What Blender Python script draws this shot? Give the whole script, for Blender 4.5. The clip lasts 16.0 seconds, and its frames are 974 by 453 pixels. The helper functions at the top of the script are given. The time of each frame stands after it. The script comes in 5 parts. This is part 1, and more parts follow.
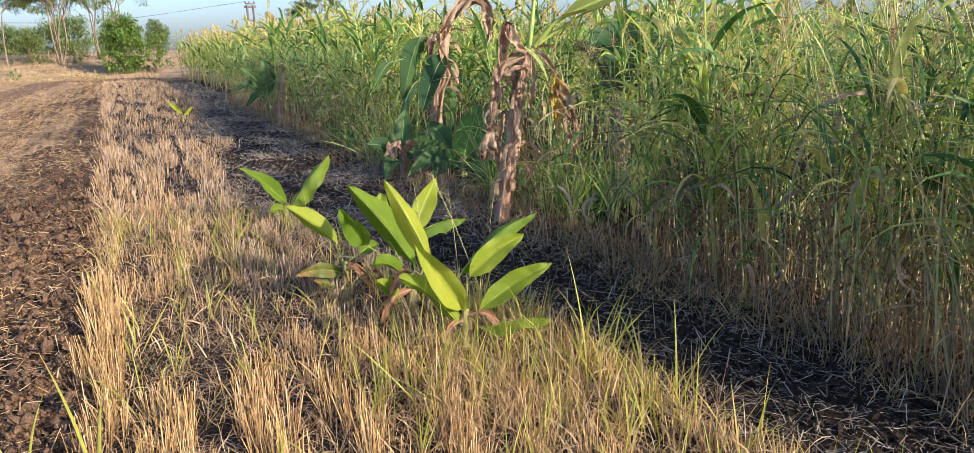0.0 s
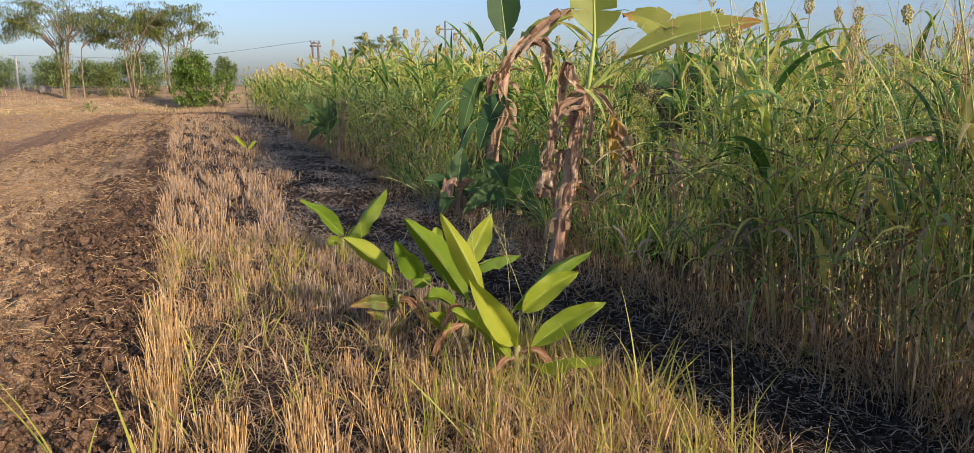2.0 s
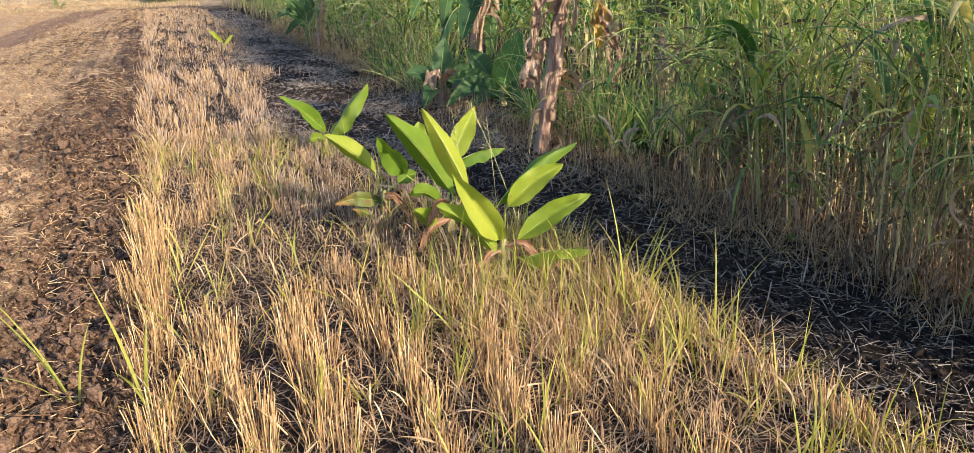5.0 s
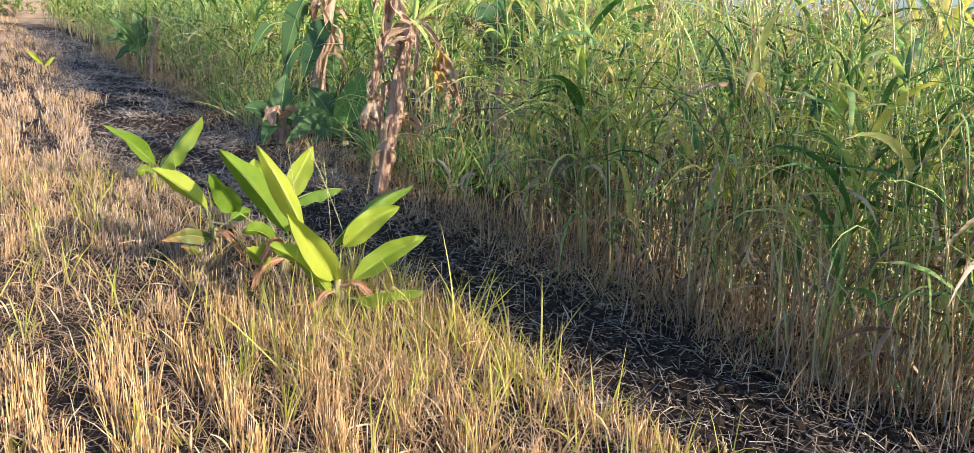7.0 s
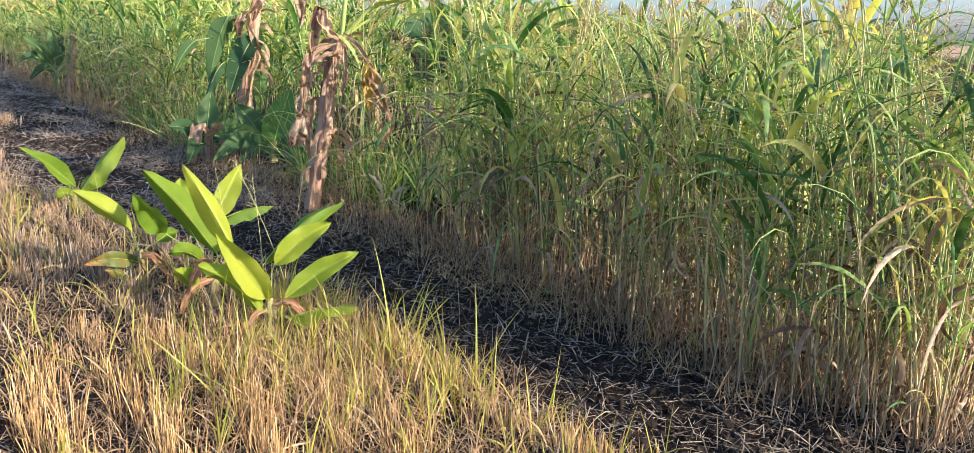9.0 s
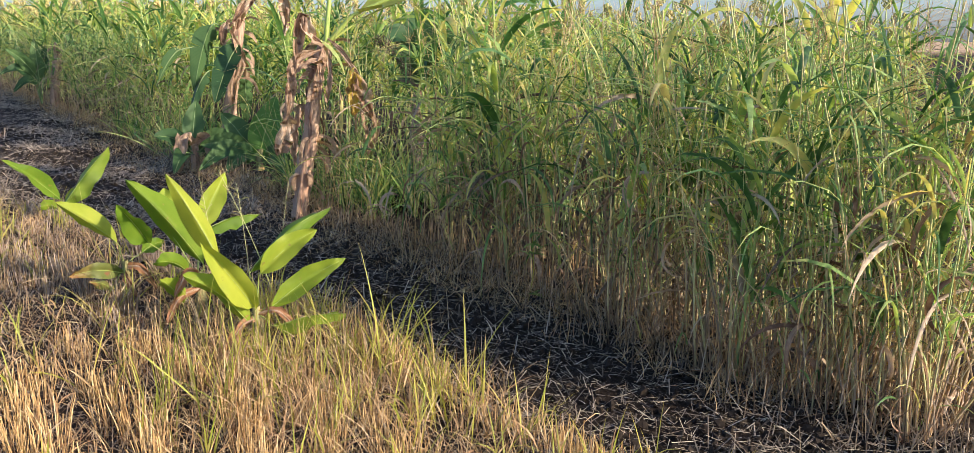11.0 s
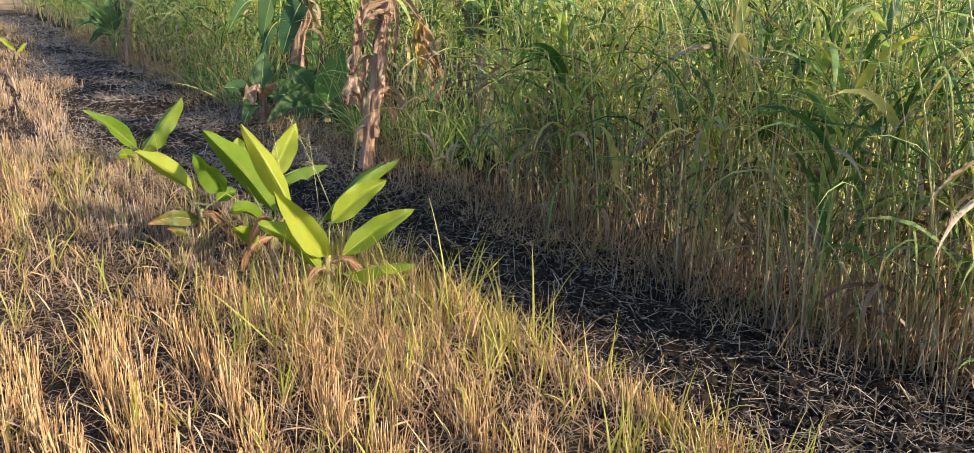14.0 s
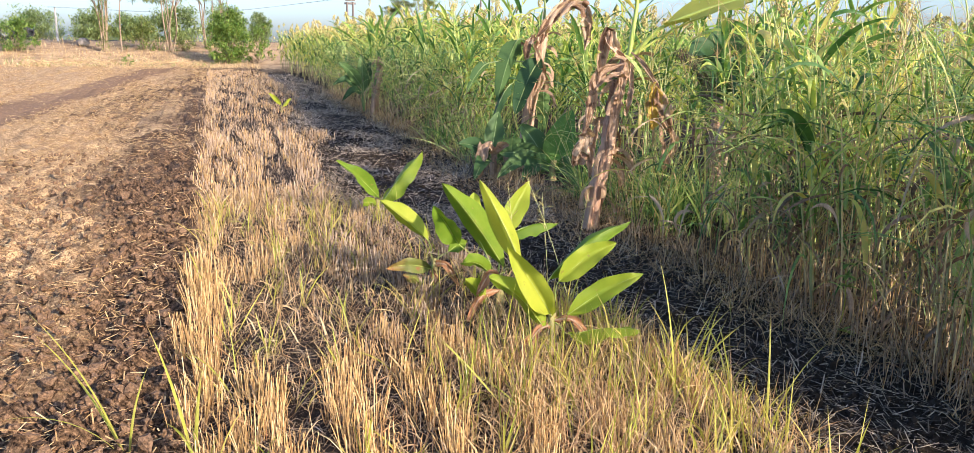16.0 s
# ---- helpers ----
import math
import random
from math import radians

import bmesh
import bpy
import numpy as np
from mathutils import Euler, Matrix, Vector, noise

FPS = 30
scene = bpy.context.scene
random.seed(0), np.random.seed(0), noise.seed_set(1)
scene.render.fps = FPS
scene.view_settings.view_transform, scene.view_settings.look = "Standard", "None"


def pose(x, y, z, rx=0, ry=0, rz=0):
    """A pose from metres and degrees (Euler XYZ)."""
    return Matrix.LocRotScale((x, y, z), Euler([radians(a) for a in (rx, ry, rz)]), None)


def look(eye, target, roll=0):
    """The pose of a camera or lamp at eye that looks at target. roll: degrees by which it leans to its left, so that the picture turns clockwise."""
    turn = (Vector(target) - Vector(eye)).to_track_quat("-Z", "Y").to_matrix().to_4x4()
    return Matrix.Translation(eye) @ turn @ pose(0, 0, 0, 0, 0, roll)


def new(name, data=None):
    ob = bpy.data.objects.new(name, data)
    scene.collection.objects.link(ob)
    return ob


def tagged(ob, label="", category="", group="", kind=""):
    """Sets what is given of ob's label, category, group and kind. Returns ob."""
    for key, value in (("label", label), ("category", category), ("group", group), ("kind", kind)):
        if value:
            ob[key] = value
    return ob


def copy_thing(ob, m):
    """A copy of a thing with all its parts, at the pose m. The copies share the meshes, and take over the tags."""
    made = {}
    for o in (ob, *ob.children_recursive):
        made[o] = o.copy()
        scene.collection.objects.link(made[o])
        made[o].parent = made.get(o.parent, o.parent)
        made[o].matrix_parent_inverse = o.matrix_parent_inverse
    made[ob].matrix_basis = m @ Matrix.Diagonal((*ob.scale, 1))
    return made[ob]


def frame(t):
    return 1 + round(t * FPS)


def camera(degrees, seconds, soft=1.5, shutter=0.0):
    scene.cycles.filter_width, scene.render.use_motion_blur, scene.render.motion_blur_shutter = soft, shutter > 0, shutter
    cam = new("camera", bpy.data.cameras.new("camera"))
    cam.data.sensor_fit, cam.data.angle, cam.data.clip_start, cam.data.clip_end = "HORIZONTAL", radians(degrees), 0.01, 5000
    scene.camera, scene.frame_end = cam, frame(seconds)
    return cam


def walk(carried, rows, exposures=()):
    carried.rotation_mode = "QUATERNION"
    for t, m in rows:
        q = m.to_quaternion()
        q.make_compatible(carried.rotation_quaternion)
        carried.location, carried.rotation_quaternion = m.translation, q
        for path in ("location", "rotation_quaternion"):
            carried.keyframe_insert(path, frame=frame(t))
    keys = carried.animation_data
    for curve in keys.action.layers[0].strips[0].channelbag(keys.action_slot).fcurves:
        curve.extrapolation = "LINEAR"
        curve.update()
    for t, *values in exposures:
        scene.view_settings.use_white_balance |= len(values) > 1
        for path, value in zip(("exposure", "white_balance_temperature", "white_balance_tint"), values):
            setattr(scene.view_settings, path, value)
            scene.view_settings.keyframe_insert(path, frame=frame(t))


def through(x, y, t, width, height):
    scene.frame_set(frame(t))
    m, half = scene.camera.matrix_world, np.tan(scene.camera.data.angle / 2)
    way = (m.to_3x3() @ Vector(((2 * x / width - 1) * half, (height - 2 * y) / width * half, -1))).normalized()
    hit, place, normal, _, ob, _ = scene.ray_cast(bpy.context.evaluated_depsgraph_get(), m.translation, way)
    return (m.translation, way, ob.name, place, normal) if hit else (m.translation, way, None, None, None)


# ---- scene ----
cam = camera(61.4, 16.0, soft=0.5)

EXPOSURES = [(0.0, 0.96, 5670, 19), (0.5, 0.79, 5710, 19), (1.5, 0.66, 6220, 24), (2.0, 0.48, 6170, 23), (3.0, 0.65, 6030, 22), (3.5, 0.68, 6030, 21), (6.0, 1.3, 5610, 18), (9.0, 1.32, 5660, 18), (11.5, 1.05, 5840, 18), (12.5, 1.04, 5920, 19), (14.0, 1.04, 5960, 18), (14.5, 1.14, 5910, 18), (15.0, 1.38, 5760, 18), (16.0, 1.32, 5860, 20)]
PATH = [
    (0, (0.037, 0.052, 1.499), (0.824, 1.838, 1.059), -1.6),
    (0.5, (0.054, 0.038, 1.508), (0.814, 1.833, 1.062), -0.7),
    (1, (0.028, 0.043, 1.515), (0.734, 1.878, 1.147), 0.0),
    (1.5, (0.015, 0.044, 1.493), (0.696, 1.898, 1.173), -0.1),
    (2, (0.027, 0.053, 1.477), (0.703, 1.904, 1.136), -0.5),
    (2.5, (0.044, 0.052, 1.466), (0.708, 1.897, 1.071), -1.4),
    (3, (0.059, 0.064, 1.467), (0.718, 1.898, 1.015), -2.4),
    (3.5, (0.067, 0.079, 1.469), (0.719, 1.9, 0.961), -2.6),
    (3.7, (0.065, 0.083, 1.467), (0.698, 1.907, 0.945), -2.6),
    (5.8, (0.051, 0.062, 1.496), (0.843, 1.795, 0.89), 0.3),
    (6, (0.05, 0.053, 1.497), (0.888, 1.773, 0.915), 1.1),
    (6.5, (0.05, 0.031, 1.502), (0.985, 1.716, 0.966), 2.4),
    (7, (0.058, 0.008, 1.509), (1.089, 1.647, 1.006), 2.4),
    (7.5, (0.076, -0.02, 1.516), (1.18, 1.576, 1.032), 1.2),
    (8, (0.085, -0.02, 1.525), (1.163, 1.587, 1.016), -0.2),
    (8.5, (0.072, -0.012, 1.518), (1.16, 1.59, 1.015), 0.4),
    (9, (0.052, -0.019, 1.515), (1.218, 1.537, 1.049), 1.9),
    (9.2, (0.05, -0.02, 1.514), (1.232, 1.526, 1.05), 2.0),
    (11.3, (0.075, -0.017, 1.509), (1.254, 1.534, 1.056), 0.6),
    (11.5, (0.072, -0.013, 1.509), (1.215, 1.563, 1.053), 0.3),
    (12, (0.053, -0.01, 1.512), (1.167, 1.581, 1.035), 0.3),
    (12.5, (0.045, -0.015, 1.51), (1.157, 1.576, 1.028), 0.6),
    (13, (0.039, 0.003, 1.506), (1.092, 1.627, 1.003), 0.8),
    (13.5, (0.034, 0.021, 1.497), (1.049, 1.659, 0.962), 0.9),
    (14, (0.042, 0.011, 1.499), (1.095, 1.615, 0.933), 0.6),
    (14.5, (0.041, 0.0, 1.498), (1.085, 1.578, 0.851), -0.1),
    (15, (0.037, 0.008, 1.493), (1.003, 1.619, 0.804), -0.8),
    (15.5, (0.028, 0.03, 1.49), (0.836, 1.748, 0.861), -1.1),
    (16, (-0.014, 0.07, 1.5), (0.589, 1.928, 1.069), 0.7),
]
walk(cam, [(t, look(eye, target, roll)) for t, eye, target, roll in PATH], EXPOSURES)

# ---------------------------------------------------------------- light
world = bpy.data.worlds.new("world")
scene.world = world
world.use_nodes = True
wn = world.node_tree.nodes
sky = wn.new("ShaderNodeTexSky")
sky.sky_type = "NISHITA"
sky.sun_disc = False
sky.sun_elevation = radians(22)
sky.sun_rotation = radians(152)
sky.dust_density = 1.8
sky.ozone_density = 4.0
sky.air_density = 1.0
world.node_tree.links.new(sky.outputs[0], wn["Background"].inputs[0])
wn["Background"].inputs[1].default_value = 0.128
sun = new("sun", bpy.data.lights.new("sun", "SUN"))
sun.data.energy = 3.7
sun.data.angle = radians(0.6)
sun.data.color = (1.0, 0.835, 0.585)
sun.matrix_world = look((0, 0, 0), (-0.435, 0.819, -0.375))

# ---------------------------------------------------------------- mesh helpers


class Soup:
    """Collects quads from arrays into one mesh, with a UV map (across, along) and several materials."""

    def __init__(self):
        self.v, self.f, self.uv, self.m, self.n = [], [], [], [], 0

    def add(self, vfu, slot=0):
        v, f, uv = vfu
        self.v.append(v)
        self.f.append(f + self.n)
        self.uv.append(uv)
        self.m.append(np.full(len(f), slot, dtype=np.int32))
        self.n += len(v)
        return self

    def joined(self):
        return np.concatenate(self.v), np.concatenate(self.f), np.concatenate(self.uv)

    def mesh(self, name, mats, smooth=True):
        v, f, uv = np.concatenate(self.v), np.concatenate(self.f), np.concatenate(self.uv)
        me = bpy.data.meshes.new(name)
        me.vertices.add(len(v))
        me.vertices.foreach_set("co", v.astype(np.float32).ravel())
        me.loops.add(f.size)
        me.loops.foreach_set("vertex_index", f.astype(np.int32).ravel())
        me.polygons.add(len(f))
        me.polygons.foreach_set("loop_start", np.arange(0, f.size, 4, dtype=np.int32))
        me.polygons.foreach_set("material_index", np.concatenate(self.m))
        me.polygons.foreach_set("use_smooth", np.full(len(f), smooth, dtype=bool))
        layer = me.uv_layers.new(name="along")
        layer.data.foreach_set("uv", uv[f.ravel()].astype(np.float32).ravel())
        for m in (mats if isinstance(mats, (list, tuple)) else [mats]):
            me.materials.append(m)
        me.update(calc_edges=True)
        return me


def grid_faces(n, rows, cols, wrap=False):
    """Quads of n separate strips of rows x cols points; wrap closes the columns into a ring."""
    k, c = np.meshgrid(np.arange(rows - 1), np.arange(cols if wrap else cols - 1), indexing="ij")
    c2 = (c + 1) % cols
    one = np.stack([k * cols + c, k * cols + c2, (k + 1) * cols + c2, (k + 1) * cols + c], -1).reshape(-1, 4)
    return (one[None] + (np.arange(n) * rows * cols)[:, None, None]).reshape(-1, 4)


def arr(x, n):
    return np.broadcast_to(np.asarray(x, dtype=float), (n,)).copy()


def spine(base, head, elev, length, droop, segs, power=1.4):
    """Paths that leave their bases at a heading and an elevation (radians) and bend down by droop."""
    n = len(base)
    head, elev, length, droop = arr(head, n), arr(elev, n), arr(length, n), arr(droop, n)
    s = (np.arange(segs) + 0.5) / segs
    e = elev[:, None] - droop[:, None] * s[None] ** power
    step = (length / segs)[:, None]
    d = np.stack([np.cos(e) * np.cos(head)[:, None], np.cos(e) * np.sin(head)[:, None], np.sin(e)], -1) * step[..., None]
    p = np.concatenate([np.zeros((n, 1, 3)), np.cumsum(d, 1)], 1) + np.asarray(base)[:, None]
    return p


def blades(base, head, elev, length, width, droop, segs=4, fold=0.0, power=1.4, twist=0.0, blunt=False):
    """Narrow leaves: n ribbons along their spines, with a keel when fold is given."""
    base = np.asarray(base, dtype=float)
    n = len(base)
    p = spine(base, head, elev, length, droop, segs, power)
    s = np.linspace(0, 1, segs + 1)
    prof = np.ones_like(s) if blunt else np.clip(0.55 + 1.5 * s, 0, 1) * (1 - s ** 2.2) + 0.03
    head, width, twist = arr(head, n), arr(width, n), arr(twist, n)
    tan = np.gradient(p, axis=1)
    tan /= np.linalg.norm(tan, axis=2, keepdims=True) + 1e-9
    side = np.stack([-np.sin(head), np.cos(head), np.zeros(n)], -1)[:, None]
    up = np.cross(tan, side)
    a = twist[:, None, None] * (0.3 + s)[None, :, None]
    side = side * np.cos(a) + up * np.sin(a)
    half = (width[:, None] * prof[None] / 2)[..., None]
    if fold:
        up2 = np.cross(tan, side)
        cols = [p + side * half - up2 * half * fold, p, p - side * half - up2 * half * fold]
    else:
        cols = [p + side * half, p - side * half]
    c = len(cols)
    v = np.stack(cols, 2).reshape(-1, 3)
    uv = np.stack(np.broadcast_arrays(np.linspace(0, 1, c)[None, None], s[None, :, None], np.zeros((n, 1, 1)))[:2], -1)
    uv = np.broadcast_to(uv, (n, segs + 1, c, 2)).reshape(-1, 2)
    return v, grid_faces(n, segs + 1, c), uv


def stems(base, head, elev, length, radius, droop=0.0, segs=2, sides=3, taper=0.6, power=1.4):
    """Thin stalks: n tubes along their spines."""
    base = np.asarray(base, dtype=float)
    n = len(base)
    p = spine(base, head, elev, length, droop, segs, power)
    return tube_along(p, arr(radius, n), sides, taper)


def tube_along(p, radius, sides=5, taper=0.6, bulge=None):
    n, rows = p.shape[:2]
    tan = np.gradient(p, axis=1)
    tan /= np.linalg.norm(tan, axis=2, keepdims=True) + 1e-9
    ref = np.where(np.abs(tan[:, :, 2:3]) > 0.9, np.array([1.0, 0.3, 0]), np.array([0, 0, 1.0]))
    a = np.cross(tan, ref)
    a /= np.linalg.norm(a, axis=2, keepdims=True) + 1e-9
    b = np.cross(tan, a)
    s = np.linspace(0, 1, rows)
    r = radius[:, None] * (1 - (1 - taper) * s)[None]
    if bulge is not None:
        r = r * bulge
    th = np.arange(sides) * 2 * np.pi / sides
    ring = a[:, :, None] * np.cos(th)[None, None, :, None] + b[:, :, None] * np.sin(th)[None, None, :, None]
    v = p[:, :, None] + ring * r[:, :, None, None]
    uv = np.zeros((n, rows, sides, 2))
    uv[..., 0] = th / (2 * np.pi)
    uv[..., 1] = s[None, :, None]
    return v.reshape(-1, 3), grid_faces(n, rows, sides, True), uv.reshape(-1, 2)


def path_tube(points, r0, r1, segs=10, sides=8, rough=0.0, seed=0):
    """One rounded tube through control points, closed enough at its ends, with uneven girth."""
    p = curve_through(points, segs + 1)
    r = np.random.default_rng(seed)
    bulge = 1 + rough * r.normal(size=(1, segs + 1))
    return tube_along(p[None], np.array([r0]), sides, r1 / r0, bulge)


def curve_through(points, n):
    """n points on a smooth curve through the control points."""
    q = np.asarray(points, dtype=float)
    if len(q) == 2:
        return q[0] + (q[1] - q[0]) * np.linspace(0, 1, n)[:, None]
    ext = np.vstack([2 * q[0] - q[1], q, 2 * q[-1] - q[-2]])
    t = np.linspace(0, len(q) - 1 - 1e-6, n)
    i = t.astype(int)
    u = (t - i)[:, None]
    a, b, c, d = ext[i], ext[i + 1], ext[i + 2], ext[i + 3]
    return 0.5 * (2 * b + (c - a) * u + (2 * a - 5 * b + 4 * c - d) * u ** 2 + (3 * b - a - 3 * c + d) * u ** 3)


def moved(vfu, x, y, z, turn=0.0, scale=1.0, lean=(0.0, 0.0)):
    v, f, uv = vfu
    c, s = math.cos(turn), math.sin(turn)
    w = v * scale
    out = np.stack([w[:, 0] * c - w[:, 1] * s + x + lean[0] * w[:, 2], w[:, 0] * s + w[:, 1] * c + y + lean[1] * w[:, 2], w[:, 2] + z], -1)
    return out, f, uv


def lump(radius, seed, rings=6, sides=8, rough=0.25, flat=1.0, pointy=0.0):
    """An uneven rounded lump round the origin."""
    r = np.random.default_rng(seed)
    a = np.linspace(0.04, np.pi - 0.04, rings)
    th = np.arange(sides) * 2 * np.pi / sides
    rr = radius * (1 + rough * r.uniform(-1, 1, size=(rings, sides)))
    v = np.stack([rr * np.sin(a)[:, None] * np.cos(th), rr * np.sin(a)[:, None] * np.sin(th), rr * np.cos(a)[:, None] * flat], -1)
    uv = np.zeros((rings, sides, 2))
    uv[..., 1] = 1 - (a / np.pi)[:, None]
    return v.reshape(-1, 3), grid_faces(1, rings, sides, True), uv.reshape(-1, 2)


def part(name, soup, mats, parent, label="", smooth=True):
    ob = new(name, soup.mesh(name, mats, smooth))
    ob.parent = parent
    return tagged(ob, label)


def thing(name, x, y, z, label, category, group=""):
    ob = new(name)
    ob.empty_display_size = 0.1
    ob.location = (x, y, z)
    return tagged(ob, label, category, group)


def stuff(name, soup, mats, label, category, smooth=True):
    return tagged(new(name, soup.mesh(name, mats, smooth)), label, category, kind="stuff")


def solid(vfu_list):
    s = Soup()
    for v in vfu_list:
        s.add(v)
    return s


def slab(x0, x1, y0, y1, z0, z1):
    """A box with slightly drawn-in top edges, as quads."""
    b = min(x1 - x0, y1 - y0, z1 - z0) * 0.12
    ring = lambda k, z: [(x0 + k, y0 + k, z), (x1 - k, y0 + k, z), (x1 - k, y1 - k, z), (x0 + k, y1 - k, z)]
    v = np.array(ring(b, z0) + ring(0, z0 + b) + ring(0, z1 - b) + ring(b, z1), dtype=float)
    f = np.vstack([grid_faces(1, 4, 4, True), [[3, 2, 1, 0]], [[12, 13, 14, 15]]])
    return v, f, np.zeros((16, 2))


# ---------------------------------------------------------------- materials
def material(name, rough=0.7, clear=0.0):
    m = bpy.data.materials.new(name)
    m.use_nodes = True
    nt = m.node_tree
    bsdf = nt.nodes["Principled BSDF"]
    bsdf.inputs["Roughness"].default_value = rough
    bsdf.inputs["Specular IOR Level"].default_value = 0.3
    return m, nt, bsdf


def ramp(nt, stops, source):
    r = nt.nodes.new("ShaderNodeValToRGB")
    e = r.color_ramp.elements
    while len(e) < len(stops):
        e.new(0.5)
    for el, (pos, col) in zip(e, stops):
        el.position = pos
        el.color = (*col, 1)
    nt.links.new(source, r.inputs[0])
    return r.outputs[0]


def noise_tex(nt, scale, detail=4.0, coords="Object", stretch=(1, 1, 1), rough=0.55):
    tc = nt.nodes.new("ShaderNodeTexCoord")
    mp = nt.nodes.new("ShaderNodeMapping")
    mp.inputs["Scale"].default_value = stretch
    tx = nt.nodes.new("ShaderNodeTexNoise")
    tx.inputs["Scale"].default_value = scale
    tx.inputs["Detail"].default_value = detail
    tx.inputs["Roughness"].default_value = rough
    nt.links.new(tc.outputs[coords], mp.inputs[0])
    nt.links.new(mp.outputs[0], tx.inputs["Vector"])
    return tx.outputs["Fac"]


def maths(nt, op, a, b, clamp=False):
    m = nt.nodes.new("ShaderNodeMath")
    m.operation = op
    m.use_clamp = clamp
    for i, x in enumerate((a, b)):
        if isinstance(x, (int, float)):
            m.inputs[i].default_value = x
        else:
            nt.links.new(x, m.inputs[i])
    return m.outputs[0]


def mix(nt, fac, a, b, kind="MIX"):
    m = nt.nodes.new("ShaderNodeMix")
    m.data_type = "RGBA"
    m.blend_type = kind
    for i, x in ((0, fac), (6, a), (7, b)):
        if isinstance(x, (int, float)):
            m.inputs[i].default_value = x
        elif isinstance(x, tuple):
            m.inputs[i].default_value = (*x, 1)
        else:
            nt.links.new(x, m.inputs[i])
    return m.outputs[2]


def bump(nt, bsdf, height, strength, distance):
    b = nt.nodes.new("ShaderNodeBump")
    b.inputs["Strength"].default_value = strength
    b.inputs["Distance"].default_value = distance
    nt.links.new(height, b.inputs["Height"])
    nt.links.new(b.outputs[0], bsdf.inputs["Normal"])


def island(nt):
    return nt.nodes.new("ShaderNodeNewGeometry").outputs["Random Per Island"]


def along(nt):
    u = nt.nodes.new("ShaderNodeUVMap")
    u.uv_map = "along"
    s = nt.nodes.new("ShaderNodeSeparateXYZ")
    nt.links.new(u.outputs[0], s.inputs[0])
    return s.outputs[0], s.outputs[1]


def leafy(name, stops, rough=0.5, through=0.35, tip=None, base=None, veins=0.0, grain=30.0, spots=None, by_object=False, gloss=0.35, streaks=None):
    """Leaf or straw: colour by the single blade, base and tip colours along it, fine grain, light through the blade."""
    m, nt, bsdf = material(name, rough)
    pick = nt.nodes.new("ShaderNodeObjectInfo").outputs["Random"] if by_object else island(nt)
    g = noise_tex(nt, grain, 3)
    pick2 = maths(nt, "ADD", pick, maths(nt, "MULTIPLY", maths(nt, "SUBTRACT", g, 0.5), 0.7), True)
    col = ramp(nt, stops, pick2)
    u, v = along(nt)
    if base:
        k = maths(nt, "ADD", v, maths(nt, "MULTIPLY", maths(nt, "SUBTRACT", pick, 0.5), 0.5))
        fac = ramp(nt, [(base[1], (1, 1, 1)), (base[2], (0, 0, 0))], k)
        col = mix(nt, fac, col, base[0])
    if tip:
        k = maths(nt, "ADD", v, maths(nt, "MULTIPLY", maths(nt, "SUBTRACT", g, 0.5), 0.5))
        fac = ramp(nt, [(tip[1], (0, 0, 0)), (tip[2], (1, 1, 1))], k)
        col = mix(nt, fac, col, tip[0])
    if spots:
        fac = ramp(nt, [(spots[1], (0, 0, 0)), (spots[1] + 0.08, (1, 1, 1))], noise_tex(nt, spots[2], 5))
        col = mix(nt, fac, col, spots[0])
    if streaks:
        fibre = noise_tex(nt, 5, 5, "UV", (9, 0.7, 1), 0.65)
        col = mix(nt, ramp(nt, [(0.46, (0, 0, 0)), (0.66, (0.85, 0.85, 0.85))], fibre), col, streaks)
    hgt = g
    if veins:
        w = nt.nodes.new("ShaderNodeMath")
        w.operation = "SINE"
        nt.links.new(maths(nt, "ADD", maths(nt, "MULTIPLY", v, veins), maths(nt, "MULTIPLY", maths(nt, "ABSOLUTE", maths(nt, "SUBTRACT", u, 0.5), 0), -veins * 0.25)), w.inputs[0])
        hgt = maths(nt, "ADD", maths(nt, "MULTIPLY", w.outputs[0], 0.04), g)
        col = mix(nt, maths(nt, "MULTIPLY", maths(nt, "ADD", w.outputs[0], 1.0), 0.010), col, (0.34, 0.38, 0.10))
    nt.links.new(col, bsdf.inputs["Base Color"])
    bsdf.inputs["Specular IOR Level"].default_value = gloss
    bump(nt, bsdf, hgt, 0.35, 0.004)
    if through:
        tr = nt.nodes.new("ShaderNodeBsdfTranslucent")
        nt.links.new(mix(nt, 1.0, col, (1.25, 1.15, 0.55), "MULTIPLY"), tr.inputs[0])
        ms = nt.nodes.new("ShaderNodeMixShader")
        ms.inputs[0].default_value = through
        nt.links.new(bsdf.outputs[0], ms.inputs[1])
        nt.links.new(tr.outputs[0], ms.inputs[2])
        nt.links.new(ms.outputs[0], nt.nodes["Material Output"].inputs[0])
    return m


